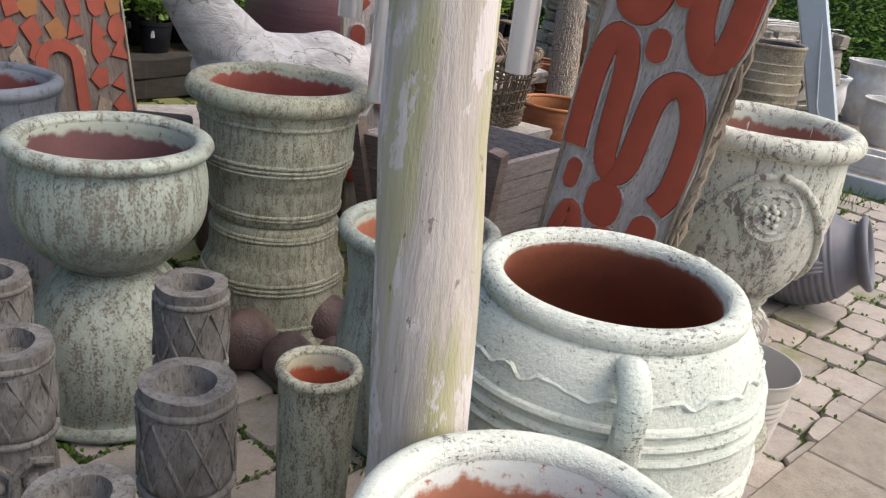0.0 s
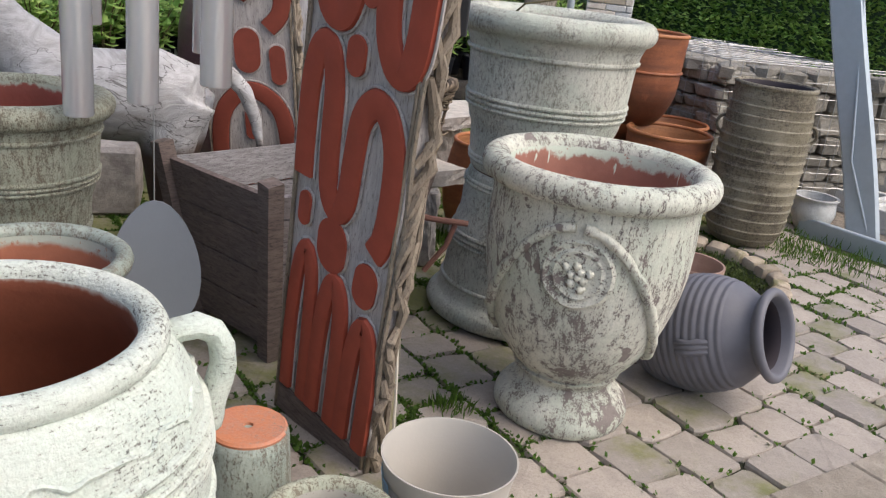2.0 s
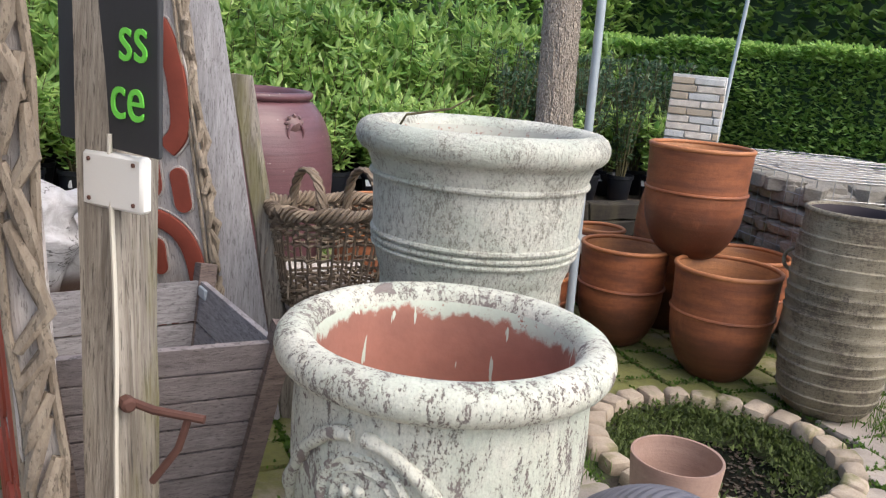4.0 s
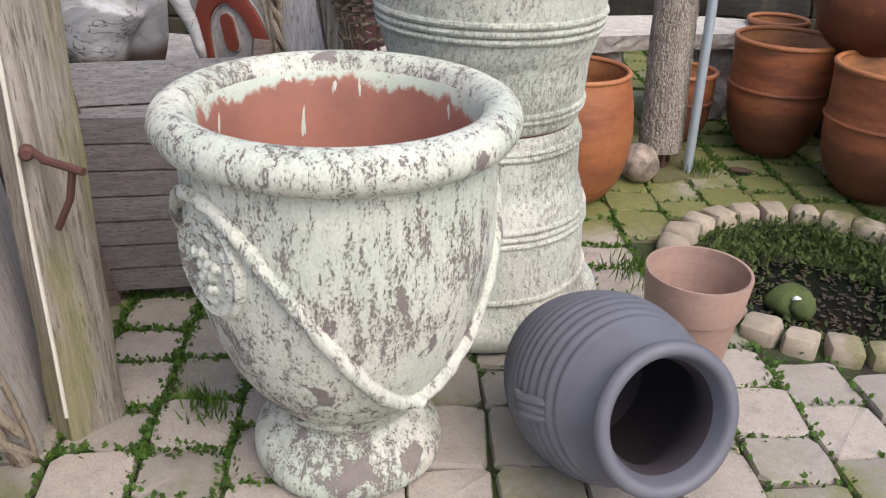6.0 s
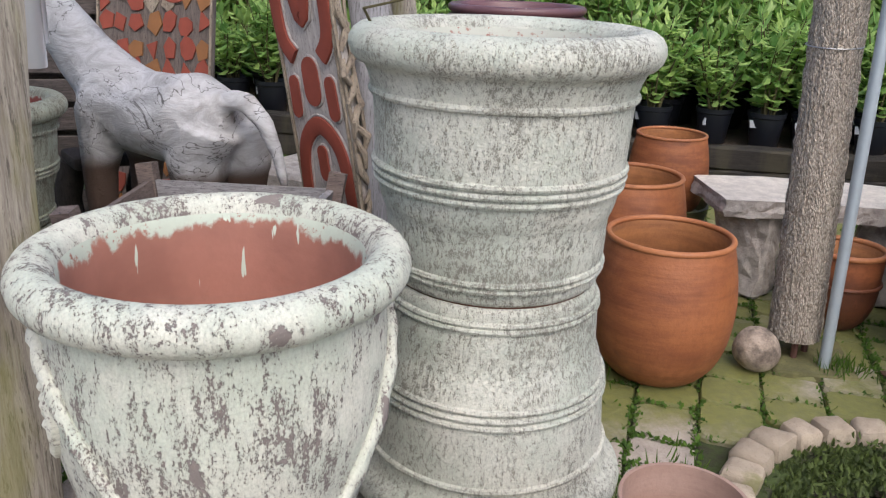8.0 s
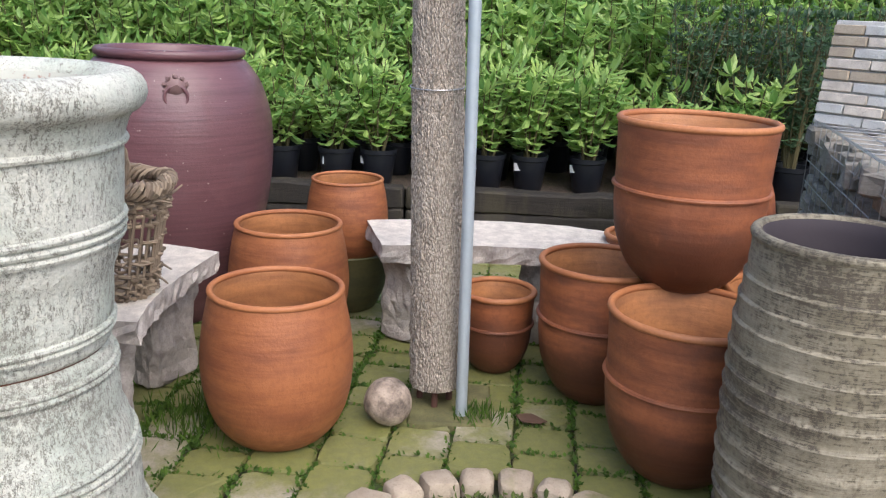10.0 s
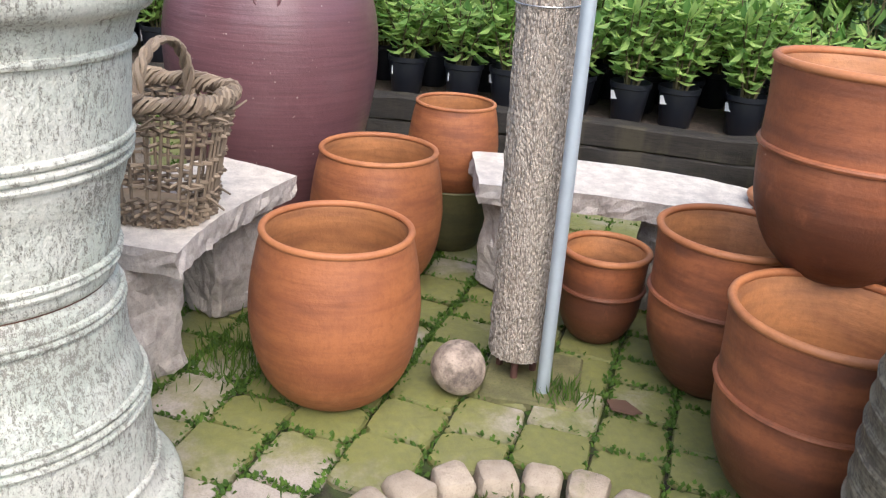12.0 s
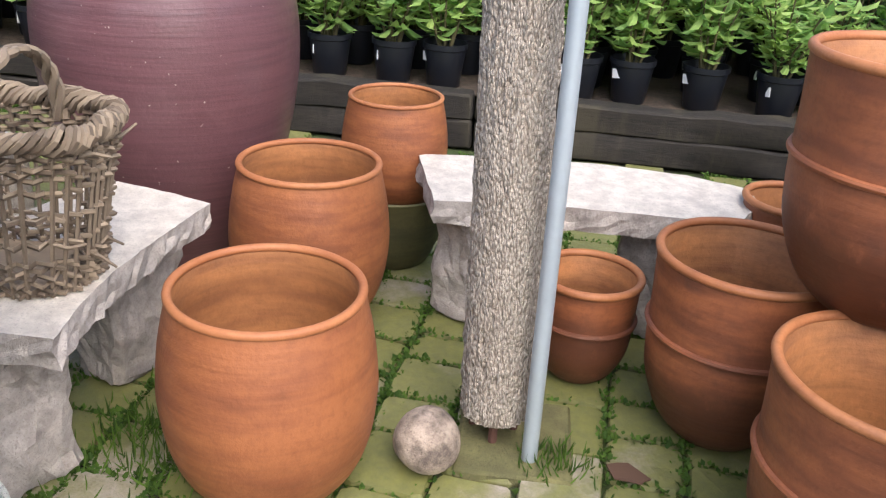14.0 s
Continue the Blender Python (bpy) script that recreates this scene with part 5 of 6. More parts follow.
# ---- granite benches ----
def bench(name, outline, legs, top_z, label):
    p = thing(name, Matrix(), label, "bench", "granite benches")
    bm = bmesh.new()
    up = [bm.verts.new((x, y, top_z)) for x, y in outline]
    lo = [bm.verts.new((x, y, top_z - 0.075)) for x, y in outline]
    bm.faces.new(up), bm.faces.new(lo[::-1])
    side = []
    for i in range(len(up)):
        j = (i + 1) % len(up)
        side.append(bm.faces.new((up[j], up[i], lo[i], lo[j])))
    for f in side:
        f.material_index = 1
    rim = [e for e in bm.edges if len({round(v.co.z, 3) for v in e.verts}) == 1]
    bmesh.ops.subdivide_edges(bm, edges=rim, cuts=5)
    walls = [e for e in bm.edges if len({round(v.co.z, 3) for v in e.verts}) == 2]
    bmesh.ops.subdivide_edges(bm, edges=walls, cuts=2)
    for v in bm.verts:
        k = 0.004 if v.co.z > top_z - 0.01 else 0.016
        q = Vector((v.co.x * 42, v.co.y * 42, v.co.z * 55))
        v.co += Vector((noise.noise(q), noise.noise(q + Vector((5, 0, 0))), 0.3 * noise.noise(q + Vector((0, 5, 0))))) * k
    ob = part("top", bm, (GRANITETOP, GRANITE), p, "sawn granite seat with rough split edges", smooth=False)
    for x, y, rz, w, d in legs:
        bm = box(w, d, top_z - 0.077, (0, 0, (top_z - 0.077) / 2), 0.02)
        bmesh.ops.subdivide_edges(bm, edges=bm.edges[:], cuts=7, use_grid_fill=True)
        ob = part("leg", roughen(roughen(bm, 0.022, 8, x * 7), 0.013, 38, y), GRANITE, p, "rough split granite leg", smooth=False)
        ob.matrix_local = at(x, y, 0, rz)


def arc(cx, cy, r, a0, a1, n):
    return [(cx + r * math.cos(radians(a0 + (a1 - a0) * i / n)), cy + r * math.sin(radians(a0 + (a1 - a0) * i / n))) for i in range(n + 1)]


bench("curved_bench", [(0.56, 4.31), (0.42, 4.37), (0.29, 4.45), (0.17, 4.54), (0.05, 4.64), (-0.07, 4.745), (-0.18, 4.66), (-0.32, 4.53), (-0.28, 4.42), (-0.13, 4.25), (0.05, 4.12), (0.22, 4.02), (0.36, 3.98)],
      [(0.38, 4.2, 30, 0.15, 0.22), (-0.06, 4.5, 40, 0.18, 0.28)], 0.463, "curved granite bench holding a basket")
bench("curved_bench", [(0.09, 5.37), (0.17, 5.56), (0.27, 5.76), (0.4, 5.97), (0.52, 6.16), (0.43, 6.33), (0.3, 6.42), (0.13, 6.3), (-0.05, 6.08), (-0.2, 5.82), (-0.32, 5.5)],
      [(0.0, 5.58, -60, 0.16, 0.26), (0.3, 6.1, -55, 0.16, 0.26)], 0.463, "curved granite bench with rough edges")


# ---- basket ----
def basket():
    p = thing("wicker_basket", at(0.2, 4.225, 0.465, 60) @ Matrix.Scale(1.05, 4), "old brown willow basket with loop handles", "basket")
    rng = random.Random(5)

    tall = 0.335

    def ring(a, f, swell=0.0):
        """A point round the basket: a rounded oblong that widens upwards."""
        c, w = math.cos(a), math.sin(a)
        k = 1 / (abs(c) ** 3 + abs(w) ** 3) ** (1 / 3)
        return ((0.2 + 0.06 * f + swell) * c * k, (0.125 + 0.045 * f + swell) * w * k)

    def loop(f, k, n=64, jit=0.004):
        out = []
        for i in range(n + 1):
            x, y = ring(2 * math.pi * i / n, f, k * 0.011 * (-1) ** i)
            out.append((x + rng.uniform(-jit, jit), y + rng.uniform(-jit, jit), tall * f + 0.006 + rng.uniform(-jit, jit)))
        return out

    for i in range(23):
        f = i / 23
        if 0.22 < f < 0.74 and i % 4:
            continue
        part("weaver", tube(loop(f, 1 if i % 2 else -1), 0.0062, 5), WICKER, p)
    for i in range(38):
        a = 2 * math.pi * i / 38 + rng.uniform(-0.04, 0.04)
        part("stake", tube([(*ring(a + f * 0.05, f), tall * f - 0.004) for f in (0, 0.33, 0.66, 1)], 0.005, 5), WICKER, p)
    for i in range(22):
        a, f = rng.uniform(0, 6.28), rng.uniform(0.1, 0.98)
        bm = tube([(*ring(a, f), tall * f), (*ring(a + 0.12, f, 0.015), tall * f + rng.uniform(-0.02, 0.02)), (*ring(a + 0.24, f, 0.04), tall * f + rng.uniform(-0.05, 0.04))], [0.005, 0.0045, 0.003], 5)
        part("loose_end", bm, WICKER, p)
    bm = bmesh.new()
    for k in range(5):
        c = []
        for i in range(121):
            a = 2 * math.pi * i / 120
            w = a * 17 + k * 1.257
            x, y = ring(a, 1, 0.018 * math.cos(w))
            c.append((x, y, tall + 0.012 + 0.02 * math.sin(w) + 0.006 * math.sin(a * 7 + k)))
        tube(c, 0.0075, 5, bm)
    part("braided_rim", bm, WICKER, p)
    for s in (0.09, -0.13):
        bm = bmesh.new()
        for k in range(3):
            c = []
            for i in range(31):
                t = math.pi * i / 30
                c.append((s + 0.011 * math.cos(i * 0.8 + k * 2.1), 0.15 * math.cos(t) + 0.009 * math.sin(i * 0.8 + k * 2.1), tall - 0.03 + 0.18 * math.sin(t) ** 0.8))
            tube(c, 0.009, 6, bm)
        part("handle", bm, WICKER, p)
    bm = bmesh.new()
    outline = [ring(2 * math.pi * i / 40, 0) for i in range(40)]
    low, high = ([bm.verts.new((x, y, z)) for x, y in outline] for z in (0.0, 0.012))
    bm.faces.new(low[::-1]), bm.faces.new(high)
    for i in range(40):
        bm.faces.new((low[i], low[(i + 1) % 40], high[(i + 1) % 40], high[i]))
    part("base", bm, WICKER, p)


basket()


# ---- bark column with its pole, and the ball ----
def bark_column():
    bm = bmesh.new()
    n, segs = 190, 96
    rings = []
    a, b = Vector((0.62, 5.325, 0.085)), Vector((0.54, 5.3, 2.3))
    for j in range(n + 1):
        p = a.lerp(b, j / n)
        ring = []
        for i in range(segs):
            t = 2 * math.pi * i / segs
            q = Vector((math.cos(t) * 5, math.sin(t) * 5, p.z * 8))
            r = 0.092 - 0.012 * j / n + 0.006 * noise.noise(Vector((q.x * 3, q.y * 3, q.z * 2.2))) + 0.006 * noise.noise(Vector((q.x * 7, q.y * 7, q.z * 3)))
            ring.append(bm.verts.new(p + Vector((r * math.cos(t), r * math.sin(t), 0.01 * noise.noise(q * 3) if j in (0, n) else 0))))
        rings.append(ring)
    for p, q in zip(rings, rings[1:]):
        for i in range(segs):
            bm.faces.new((p[i], p[(i + 1) % segs], q[(i + 1) % segs], q[i]))
    bm.faces.new(rings[0][::-1]), bm.faces.new(rings[-1])
    p = thing("bark_column", Matrix(), "rough bark-faced column standing on iron feet", "column")
    part("shaft", bm, BARKSTONE, p)
    for x, y in ((0.57, 5.29), (0.66, 5.3), (0.63, 5.38)):
        part("foot", tube([(x, y, -0.01), (x, y, 0.12)], 0.012, 8), RUST, p)
    part("wire_tie", lathe_ring(0.092, 0, 0.0025, 40, 0, 0, 6), WIRE, p).matrix_local = pose(0.578, 5.312, 1.15, 3, 2, 0)


bark_column()
single("steel_pole", lathe([(0.02, -0.02), (0.0205, 0.0), (0.0205, 2.4), (0.015, 2.4)], 20), ZINC, pose(0.757, 5.355, 0, 0.5, -0.8, 0), "thin galvanised steel pole in the paving", "pole")
single("base_slab", roughen(box(0.34, 0.3, 0.04, (0, 0, -0.008), 0.008), 0.004, 9), stone("mossy_slab", (0.19, 0.175, 0.07), (0.1, 0.095, 0.04), 9), at(0.66, 5.37, 0.0, -32), "flat mossy slab under the bark column", "slab")
bm = bmesh.new()
bmesh.ops.create_uvsphere(bm, u_segments=32, v_segments=20, radius=0.084)
single("stone_ball", roughen(bm, 0.006, 12), BALLSTONE, at(0.68, 5.1, 0.082, 40, 20), "mottled brown and grey stone ball", "ball")
for x, y, r in ((-0.17, 2.48, 0.1), (-0.2, 2.2, 0.085), (-0.36, 2.25, 0.1), (-0.08, 2.32, 0.06)):
    bm = bmesh.new()
    bmesh.ops.create_uvsphere(bm, u_segments=24, v_segments=16, radius=r)
    single("stone_ball", roughen(bm, 0.006, 12, x), stone("dark_polished_stone", (0.16, 0.105, 0.09), (0.08, 0.05, 0.045), 7, rough=0.5), at(x, y, r - 0.002), "dark brown polished stone ball on the paving", "ball", "dark stone balls")


# ---- totem planters ----
def totem(x, y, h, r, turn, label):
    p = thing("totem_planter", at(x, y, 0, turn), label, "planter", "carved totem planters")
    body = smooth_rows([(r * 0.95, 0), (r * 1.05, 0.03), (r * 1.08, h * 0.3), (r * 0.95, h * 0.62), (r * 1.02, h * 0.68), (r * 1.05, h * 0.85), (r * 0.98, h * 0.95)])
    rows = body + [(r * 1.0, h * 0.97), (r * 1.0, h), (r * 0.62, h), (r * 0.55, h * 0.93), (r * 0.3, h * 0.9)]
    part("body", roughen(lathe(rows, 40, 0.03, turn), 0.006, 14, turn), TOTEM, p)
    part("collar", lathe_ring(r * 0.98, h * 0.945, 0.008, 40, 0.03, turn), TOTEM, p)
    part("collar", lathe_ring(r * 0.98, h * 0.64, 0.009, 40, 0.03, turn), TOTEM, p)
    # lattice of raised lines round the head
    bm = bmesh.new()
    for s in (1, -1):
        for k in range(9):
            c = []
            for i in range(7):
                a = 2 * math.pi * k / 9 + s * i * 0.11
                z = h * (0.68 + 0.24 * i / 6)
                c.append((r * 1.045 * math.cos(a), r * 1.045 * math.sin(a), z))
            tube(c, 0.0035, 5, bm)
    part("lattice", bm, TOTEM, p)
    # brow, eyes, nose and mouth, cut in relief
    for s in (1, -1):
        bm = bmesh.new()
        bmesh.ops.create_uvsphere(bm, u_segments=12, v_segments=8, radius=r * 0.26)
        part("eye", bm, TOTEM, p).matrix_local = pose(r * 0.95, s * r * 0.42, h * 0.48)
        part("brow", tube([(r * 0.98, s * r * 0.05, h * 0.52), (r * 1.02, s * r * 0.4, h * 0.58), (r * 0.7, s * r * 0.85, h * 0.54)], r * 0.12, 7), TOTEM, p)
    part("nose", tube([(r * 1.0, 0, h * 0.54), (r * 1.18, 0, h * 0.4), (r * 1.1, 0, h * 0.36)], [r * 0.12, r * 0.24, r * 0.2], 8), TOTEM, p)
    for dz in (0.0, -0.06):
        part("lip", tube([(r * 0.85, -r * 0.6, h * (0.27 + dz)), (r * 1.14, 0, h * (0.24 + dz)), (r * 0.85, r * 0.6, h * (0.27 + dz))], r * 0.1, 7), TOTEM, p)


totem(-0.115, 1.19, 0.6, 0.086, -70, "dark carved stone totem planter with a face")
totem(-0.281, 1.61, 0.59, 0.082, -80, "dark carved stone totem planter with lattice head")
totem(-0.527, 1.28, 0.56, 0.082, -60, "dark carved stone totem planter beside glazed pots")
totem(-0.17, 0.9, 0.55, 0.085, -90, "grey carved stone totem planter with a hollow top")
totem(-0.778, 1.61, 0.53, 0.08, -75, "brown carved stone totem planter")


# ---- raised bed of nursery plants ----
def bed_at(s, n, z):
    q = BED_P + BED_D * s + BED_N * n
    return (q.x, q.y, z)


rng = random.Random(21)
BED_A = math.degrees(math.atan2(BED_D.y, BED_D.x))
s = -4.0
while s < 4.2:
    length = 2.35
    for k in range(2):
        bm = box(length, 0.14, 0.145, (length / 2, 0, 0), 0.012)
        bmesh.ops.subdivide_edges(bm, edges=[e for e in bm.edges if e.calc_length() > 1], cuts=14)
        x, y, _ = bed_at(s, 0.07, 0)
        single("sleeper", roughen(bm, 0.018, 6, s + k), SLEEPER, at(x, y, 0.07 + k * 0.148, BED_A), "dark old railway sleeper edging the plant bed", "sleeper", "stacked sleepers")
    s += length + 0.01
bm = bmesh.new()
v = [bm.verts.new(q) for q in (bed_at(-6, 0.14, 0.25), bed_at(6, 0.14, 0.25), bed_at(6, 12, 0.25), bed_at(-6, 12, 0.25))]
bm.faces.new(v)
bmesh.ops.subdivide_edges(bm, edges=bm.edges[:], cuts=30, use_grid_fill=True)
single("plant_bed", roughen(bm, 0.02, 5), COMPOST, Matrix(), "bark mulch of the raised plant bed", "ground", kind="structure")


def shrub(variant, tall, wide, count, leaf, size, spread):
    """A nursery shrub: pot, stems, leaves."""
    r = random.Random(variant)
    p = thing("nursery_shrub", at(0, 0, -50), "", "shrub", "laurel shrubs in nursery pots")
    part("pot", lathe([(0.085, 0), (0.09, 0.005), (0.115, 0.2), (0.123, 0.205), (0.125, 0.235), (0.118, 0.235), (0.11, 0.2), (0.03, 0.19)], 24), BLACKPOT, p, "black plastic nursery pot")
    bm, rows = bmesh.new(), []
    for k in range(9):
        a = k * 2.4 + r.uniform(-0.3, 0.3)
        d = r.uniform(0.25, 1.0) * wide
        h = tall * r.uniform(0.65, 1.0)
        pts = [Vector((0.03 * math.cos(a), 0.03 * math.sin(a), 0.18)), Vector((d * 0.45 * math.cos(a), d * 0.45 * math.sin(a), 0.2 + h * 0.45)), Vector((d * math.cos(a + 0.3), d * math.sin(a + 0.3), 0.2 + h))]
        tube(pts, [0.008, 0.006, 0.003], 5, bm)
        for i in range(count // 9):
            t = r.uniform(0.12, 1.0) ** 0.8
            q = pts[0].lerp(pts[1], t * 2) if t < 0.5 else pts[1].lerp(pts[2], t * 2 - 1)
            rows.append((q.x, q.y, q.z, i * 2.4 + a + r.uniform(-0.4, 0.4), r.uniform(-0.6, 0.7) + (0.5 if t > 0.9 else 0)))
    part("branching_stem", bm, STEM, p)
    me = leaves(rows, variant, size, spread)
    me.materials.append(leaf)
    ob = new("foliage", me)
    ob.parent = p
    return p


shrubs = [shrub(1, 0.5, 0.24, 210, LAUREL, 0.105, 0.4), shrub(2, 0.7, 0.27, 300, LAUREL, 0.115, 0.38), shrub(3, 0.95, 0.29, 400, LAUREL, 0.12, 0.38), shrub(4, 1.3, 0.32, 520, LAUREL, 0.125, 0.38),
          shrub(5, 1.1, 0.28, 420, LAUREL_DARK, 0.065, 0.42), shrub(6, 1.55, 0.34, 560, LAUREL, 0.135, 0.38)]
tagw = part("label", box(0.03, 0.003, 0.05, bevel=0), LABEL, shrubs[0], "white plant label")
tagw.matrix_local = pose(0.108, 0.02, 0.15, 0, -8, 80)
tagw2 = part("label", box(0.045, 0.003, 0.05, bevel=0), LABEL, shrubs[1], "white plant label")
tagw2.matrix_local = pose(0.108, -0.02, 0.16, 0, -8, 95)
WORDS = {0: "low laurel shrub in a labelled black nursery pot", 1: "leafy laurel shrub in a labelled black nursery pot", 2: "bushy laurel shrub in a black nursery pot", 3: "tall laurel shrub in a black nursery pot", 4: "dark small-leaved shrub in a black nursery pot", 5: "tallest laurel shrub in a black nursery pot"}
placed = set()
for row in range(6):
    n = 0.3 + row * 0.36
    s = -3.6 + (row % 2) * 0.16
    while s < 4.6:
        right = s > 2.6
        if row < 2:
            k = rng.choice((0, 1, 1)) if not right else rng.choice((1, 4))
        elif row < 4:
            k = rng.choice((2, 2, 3)) if not right else 4
        else:
            k = rng.choice((3, 5, 5))
        x, y, z = bed_at(s + rng.uniform(-0.05, 0.05), n + rng.uniform(-0.06, 0.06), 0.255)
        m = at(x, y, z, rng.uniform(0, 360) if k > 1 else rng.uniform(-110, -50))
        if k in placed:
            copy_thing(shrubs[k], m)
        else:
            shrubs[k].matrix_world = m
            tagged(shrubs[k], WORDS[k])
            placed.add(k)
        s += 0.31 + rng.uniform(0, 0.06)


def hedge(name, x0, y0, x1, y1, z0, z1, depth, count, seed, mat, size, label):
    r = random.Random(seed)
    rows = []
    d = Vector((x1 - x0, y1 - y0))
    length = d.length
    d.normalize()
    nrm = Vector((-d.y, d.x))
    for _ in range(count):
        u, v = r.uniform(0, length), r.random()
        h = z1 + 0.12 * noise.noise(Vector((u * 1.5, seed, 0)))
        if r.random() < 0.62:
            w, z = depth / 2 - r.uniform(0, 0.12), z0 + (h - z0) * v
        else:
            w, z = r.uniform(-depth / 2, depth / 2), h - r.uniform(0, 0.12)
        w += 0.1 * noise.noise(Vector((u * 2, z * 2, seed)))
        q = Vector((x0, y0)) + d * u + nrm * w
        rows.append((q.x, q.y, z, math.atan2(nrm.y, nrm.x) + r.uniform(-1.3, 1.3), r.uniform(-0.5, 0.7)))
    me = leaves(rows, seed, size, 0.5)
    me.materials.append(mat)
    ob = new(name, me)
    tagged(ob, label, "hedge", kind="stuff")
    # solid box of dark leaf colour fills the hedge behind its leaves
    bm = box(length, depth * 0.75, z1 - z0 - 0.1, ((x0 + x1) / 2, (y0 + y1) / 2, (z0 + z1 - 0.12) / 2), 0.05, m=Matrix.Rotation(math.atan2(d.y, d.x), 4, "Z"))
    single("hedge_core", bm, LAUREL_DARK, Matrix(), "solid dark block inside the hedge", "hedge", kind="stuff")


hedge("clipped_hedge", 5.5, 9.5, -2.5, 11.2, 0.0, 1.75, 0.9, 42000, 1, HEDGE, 0.075, "clipped green hedge behind the stone wall")
hedge("laurel_hedge", 6.0, 12.0, -4.0, 13.5, 0.0, 2.7, 1.2, 14000, 2, LAUREL, 0.16, "tall bright laurel hedge in the distance")
hedge("laurel_hedge", -2.0, 12.5, -6.5, 5.0, 0.0, 2.3, 1.0, 14000, 3, LAUREL, 0.14, "tall laurel hedge closing the plant bed")
hedge("laurel_hedge", -6.2, 5.5, -5.0, -3.0, 0.0, 2.3, 1.0, 9000, 4, LAUREL, 0.14, "tall laurel hedge along the yard")


# ---- gabion wall ----
def gabion():
    p = thing("gabion_wall", Matrix(), "dry stone wall in a wire cage", "wall")
    c, left, right = Vector((1.63, 6.38)), Vector((0.45, 7.55)), Vector((2.75, 7.05))
    r = random.Random(4)
    shapes = []
    for k in range(10):
        bm = box(1, 1, 1, bevel=0.12)
        shapes.append(finish(roughen(bm, 0.16, 2.1, k * 3.3), "stone", RUBBLE, False))
    for a, b in ((c, left), (c, right)):
        d = b - a
        length = d.length
        d.normalize()
        ang = math.atan2(d.y, d.x)
        inward = Vector((-d.y, d.x)) if b is right else Vector((d.y, -d.x))
        z = 0.0
        while z < 0.88:
            h = r.uniform(0.075, 0.15)
            u = r.uniform(-0.05, 0.05)
            while u < length:
                w = r.uniform(0.1, 0.28)
                ob = new("stone", shapes[r.randrange(10)])
                ob.parent = p
                q = a + d * (u + w / 2) + inward * (0.12 + r.uniform(-0.02, 0.02))
                ob.matrix_local = Matrix.Translation((q.x, q.y, z + h / 2)) @ Matrix.Rotation(ang + r.uniform(-0.06, 0.06), 4, "Z") @ Matrix.Diagonal((w * 0.93, 0.24, h * 0.93, 1))
                u += w
            z += h
    far = left + (right - c)
    bm = bmesh.new()
    inner = [c.lerp(far, 0.1), right.lerp(left, 0.1), far, left.lerp(right, 0.1)]
    lo = [bm.verts.new((*q, 0.0)) for q in inner]
    hi = [bm.verts.new((*q, 0.86)) for q in inner]
    bm.faces.new(hi)
    for i in range(4):
        bm.faces.new((lo[i], lo[(i + 1) % 4], hi[(i + 1) % 4], hi[i]))
    part("fill", bm, RUBBLE, p)
    for _ in range(150):
        s, t = r.uniform(0.02, 0.98), r.uniform(0.02, 0.98)
        q = c + (left - c) * s + (right - c) * t
        ob = new("stone", shapes[r.randrange(10)])
        ob.parent = p
        ob.matrix_local = Matrix.Translation((q.x, q.y, 0.88)) @ Matrix.Rotation(r.uniform(0, 3), 4, "Z") @ Matrix.Diagonal((r.uniform(0.12, 0.25), r.uniform(0.1, 0.18), r.uniform(0.06, 0.1), 1))
    bm = bmesh.new()
    for i in range(13):
        for a, b, o in ((left - c, right - c, c), (right - c, left - c, c)):
            q0, q1 = o + a * i / 12, o + a * i / 12 + b
            tube([(q0.x, q0.y, 0.955), (q1.x, q1.y, 0.955 + 0.01 * math.sin(i))], 0.0025, 4, bm)
    for a in (left, right):
        out = (Vector((1.6, 5.0)) - c).normalized() * 0.03
        for i in range(15):
            q = c.lerp(a, i / 14) + out
            tube([(q.x, q.y, 0.0), (q.x, q.y, 0.96)], 0.0025, 4, bm)
        for i in range(10):
            z = 0.06 + i * 0.1
            q0, q1 = c + out, a + out
            tube([(q0.x, q0.y, z), (q1.x, q1.y, z)], 0.0025, 4, bm)
    part("wire_cage", bm, WIRE, p, "galvanised wire mesh")


gabion()
single("granite_block", roughen(box(0.6, 0.45, 0.34, (0, 0, 0.17), 0.02), 0.02, 6), GRANITE, at(-1.35, 3.95, 0, 35), "rough pale granite block on the paving", "stone block")
sp = thing("slate_sample", at(0.66, 7.5, 0.93, 8, -8), "stacked-stone cladding sample panel on the wall", "panel")
part("backing", box(0.36, 0.03, 0.5, (0, 0.02, 0.25), 0.004), TROUGH, sp)
r = random.Random(2)
for j in range(9):
    x = -0.18
    while x < 0.17:
        w = min(r.uniform(0.1, 0.24), 0.18 - x)
        part("strip", box(w - 0.006, 0.02, 0.044, (x + w / 2, -0.005 + r.uniform(-0.004, 0.004), 0.04 + j * 0.052), 0.004), r.choice((TROUGH, GRANITETOP, stone("buff_strip", (0.5, 0.42, 0.32), (0.4, 0.33, 0.25), 12))), sp)
        x += w
single("steel_stake", tube([(0.75, 7.6, 0.0), (0.86, 7.75, 2.2)], 0.014, 10), ZINC, Matrix(), "thin steel stake behind the stone wall", "pole")

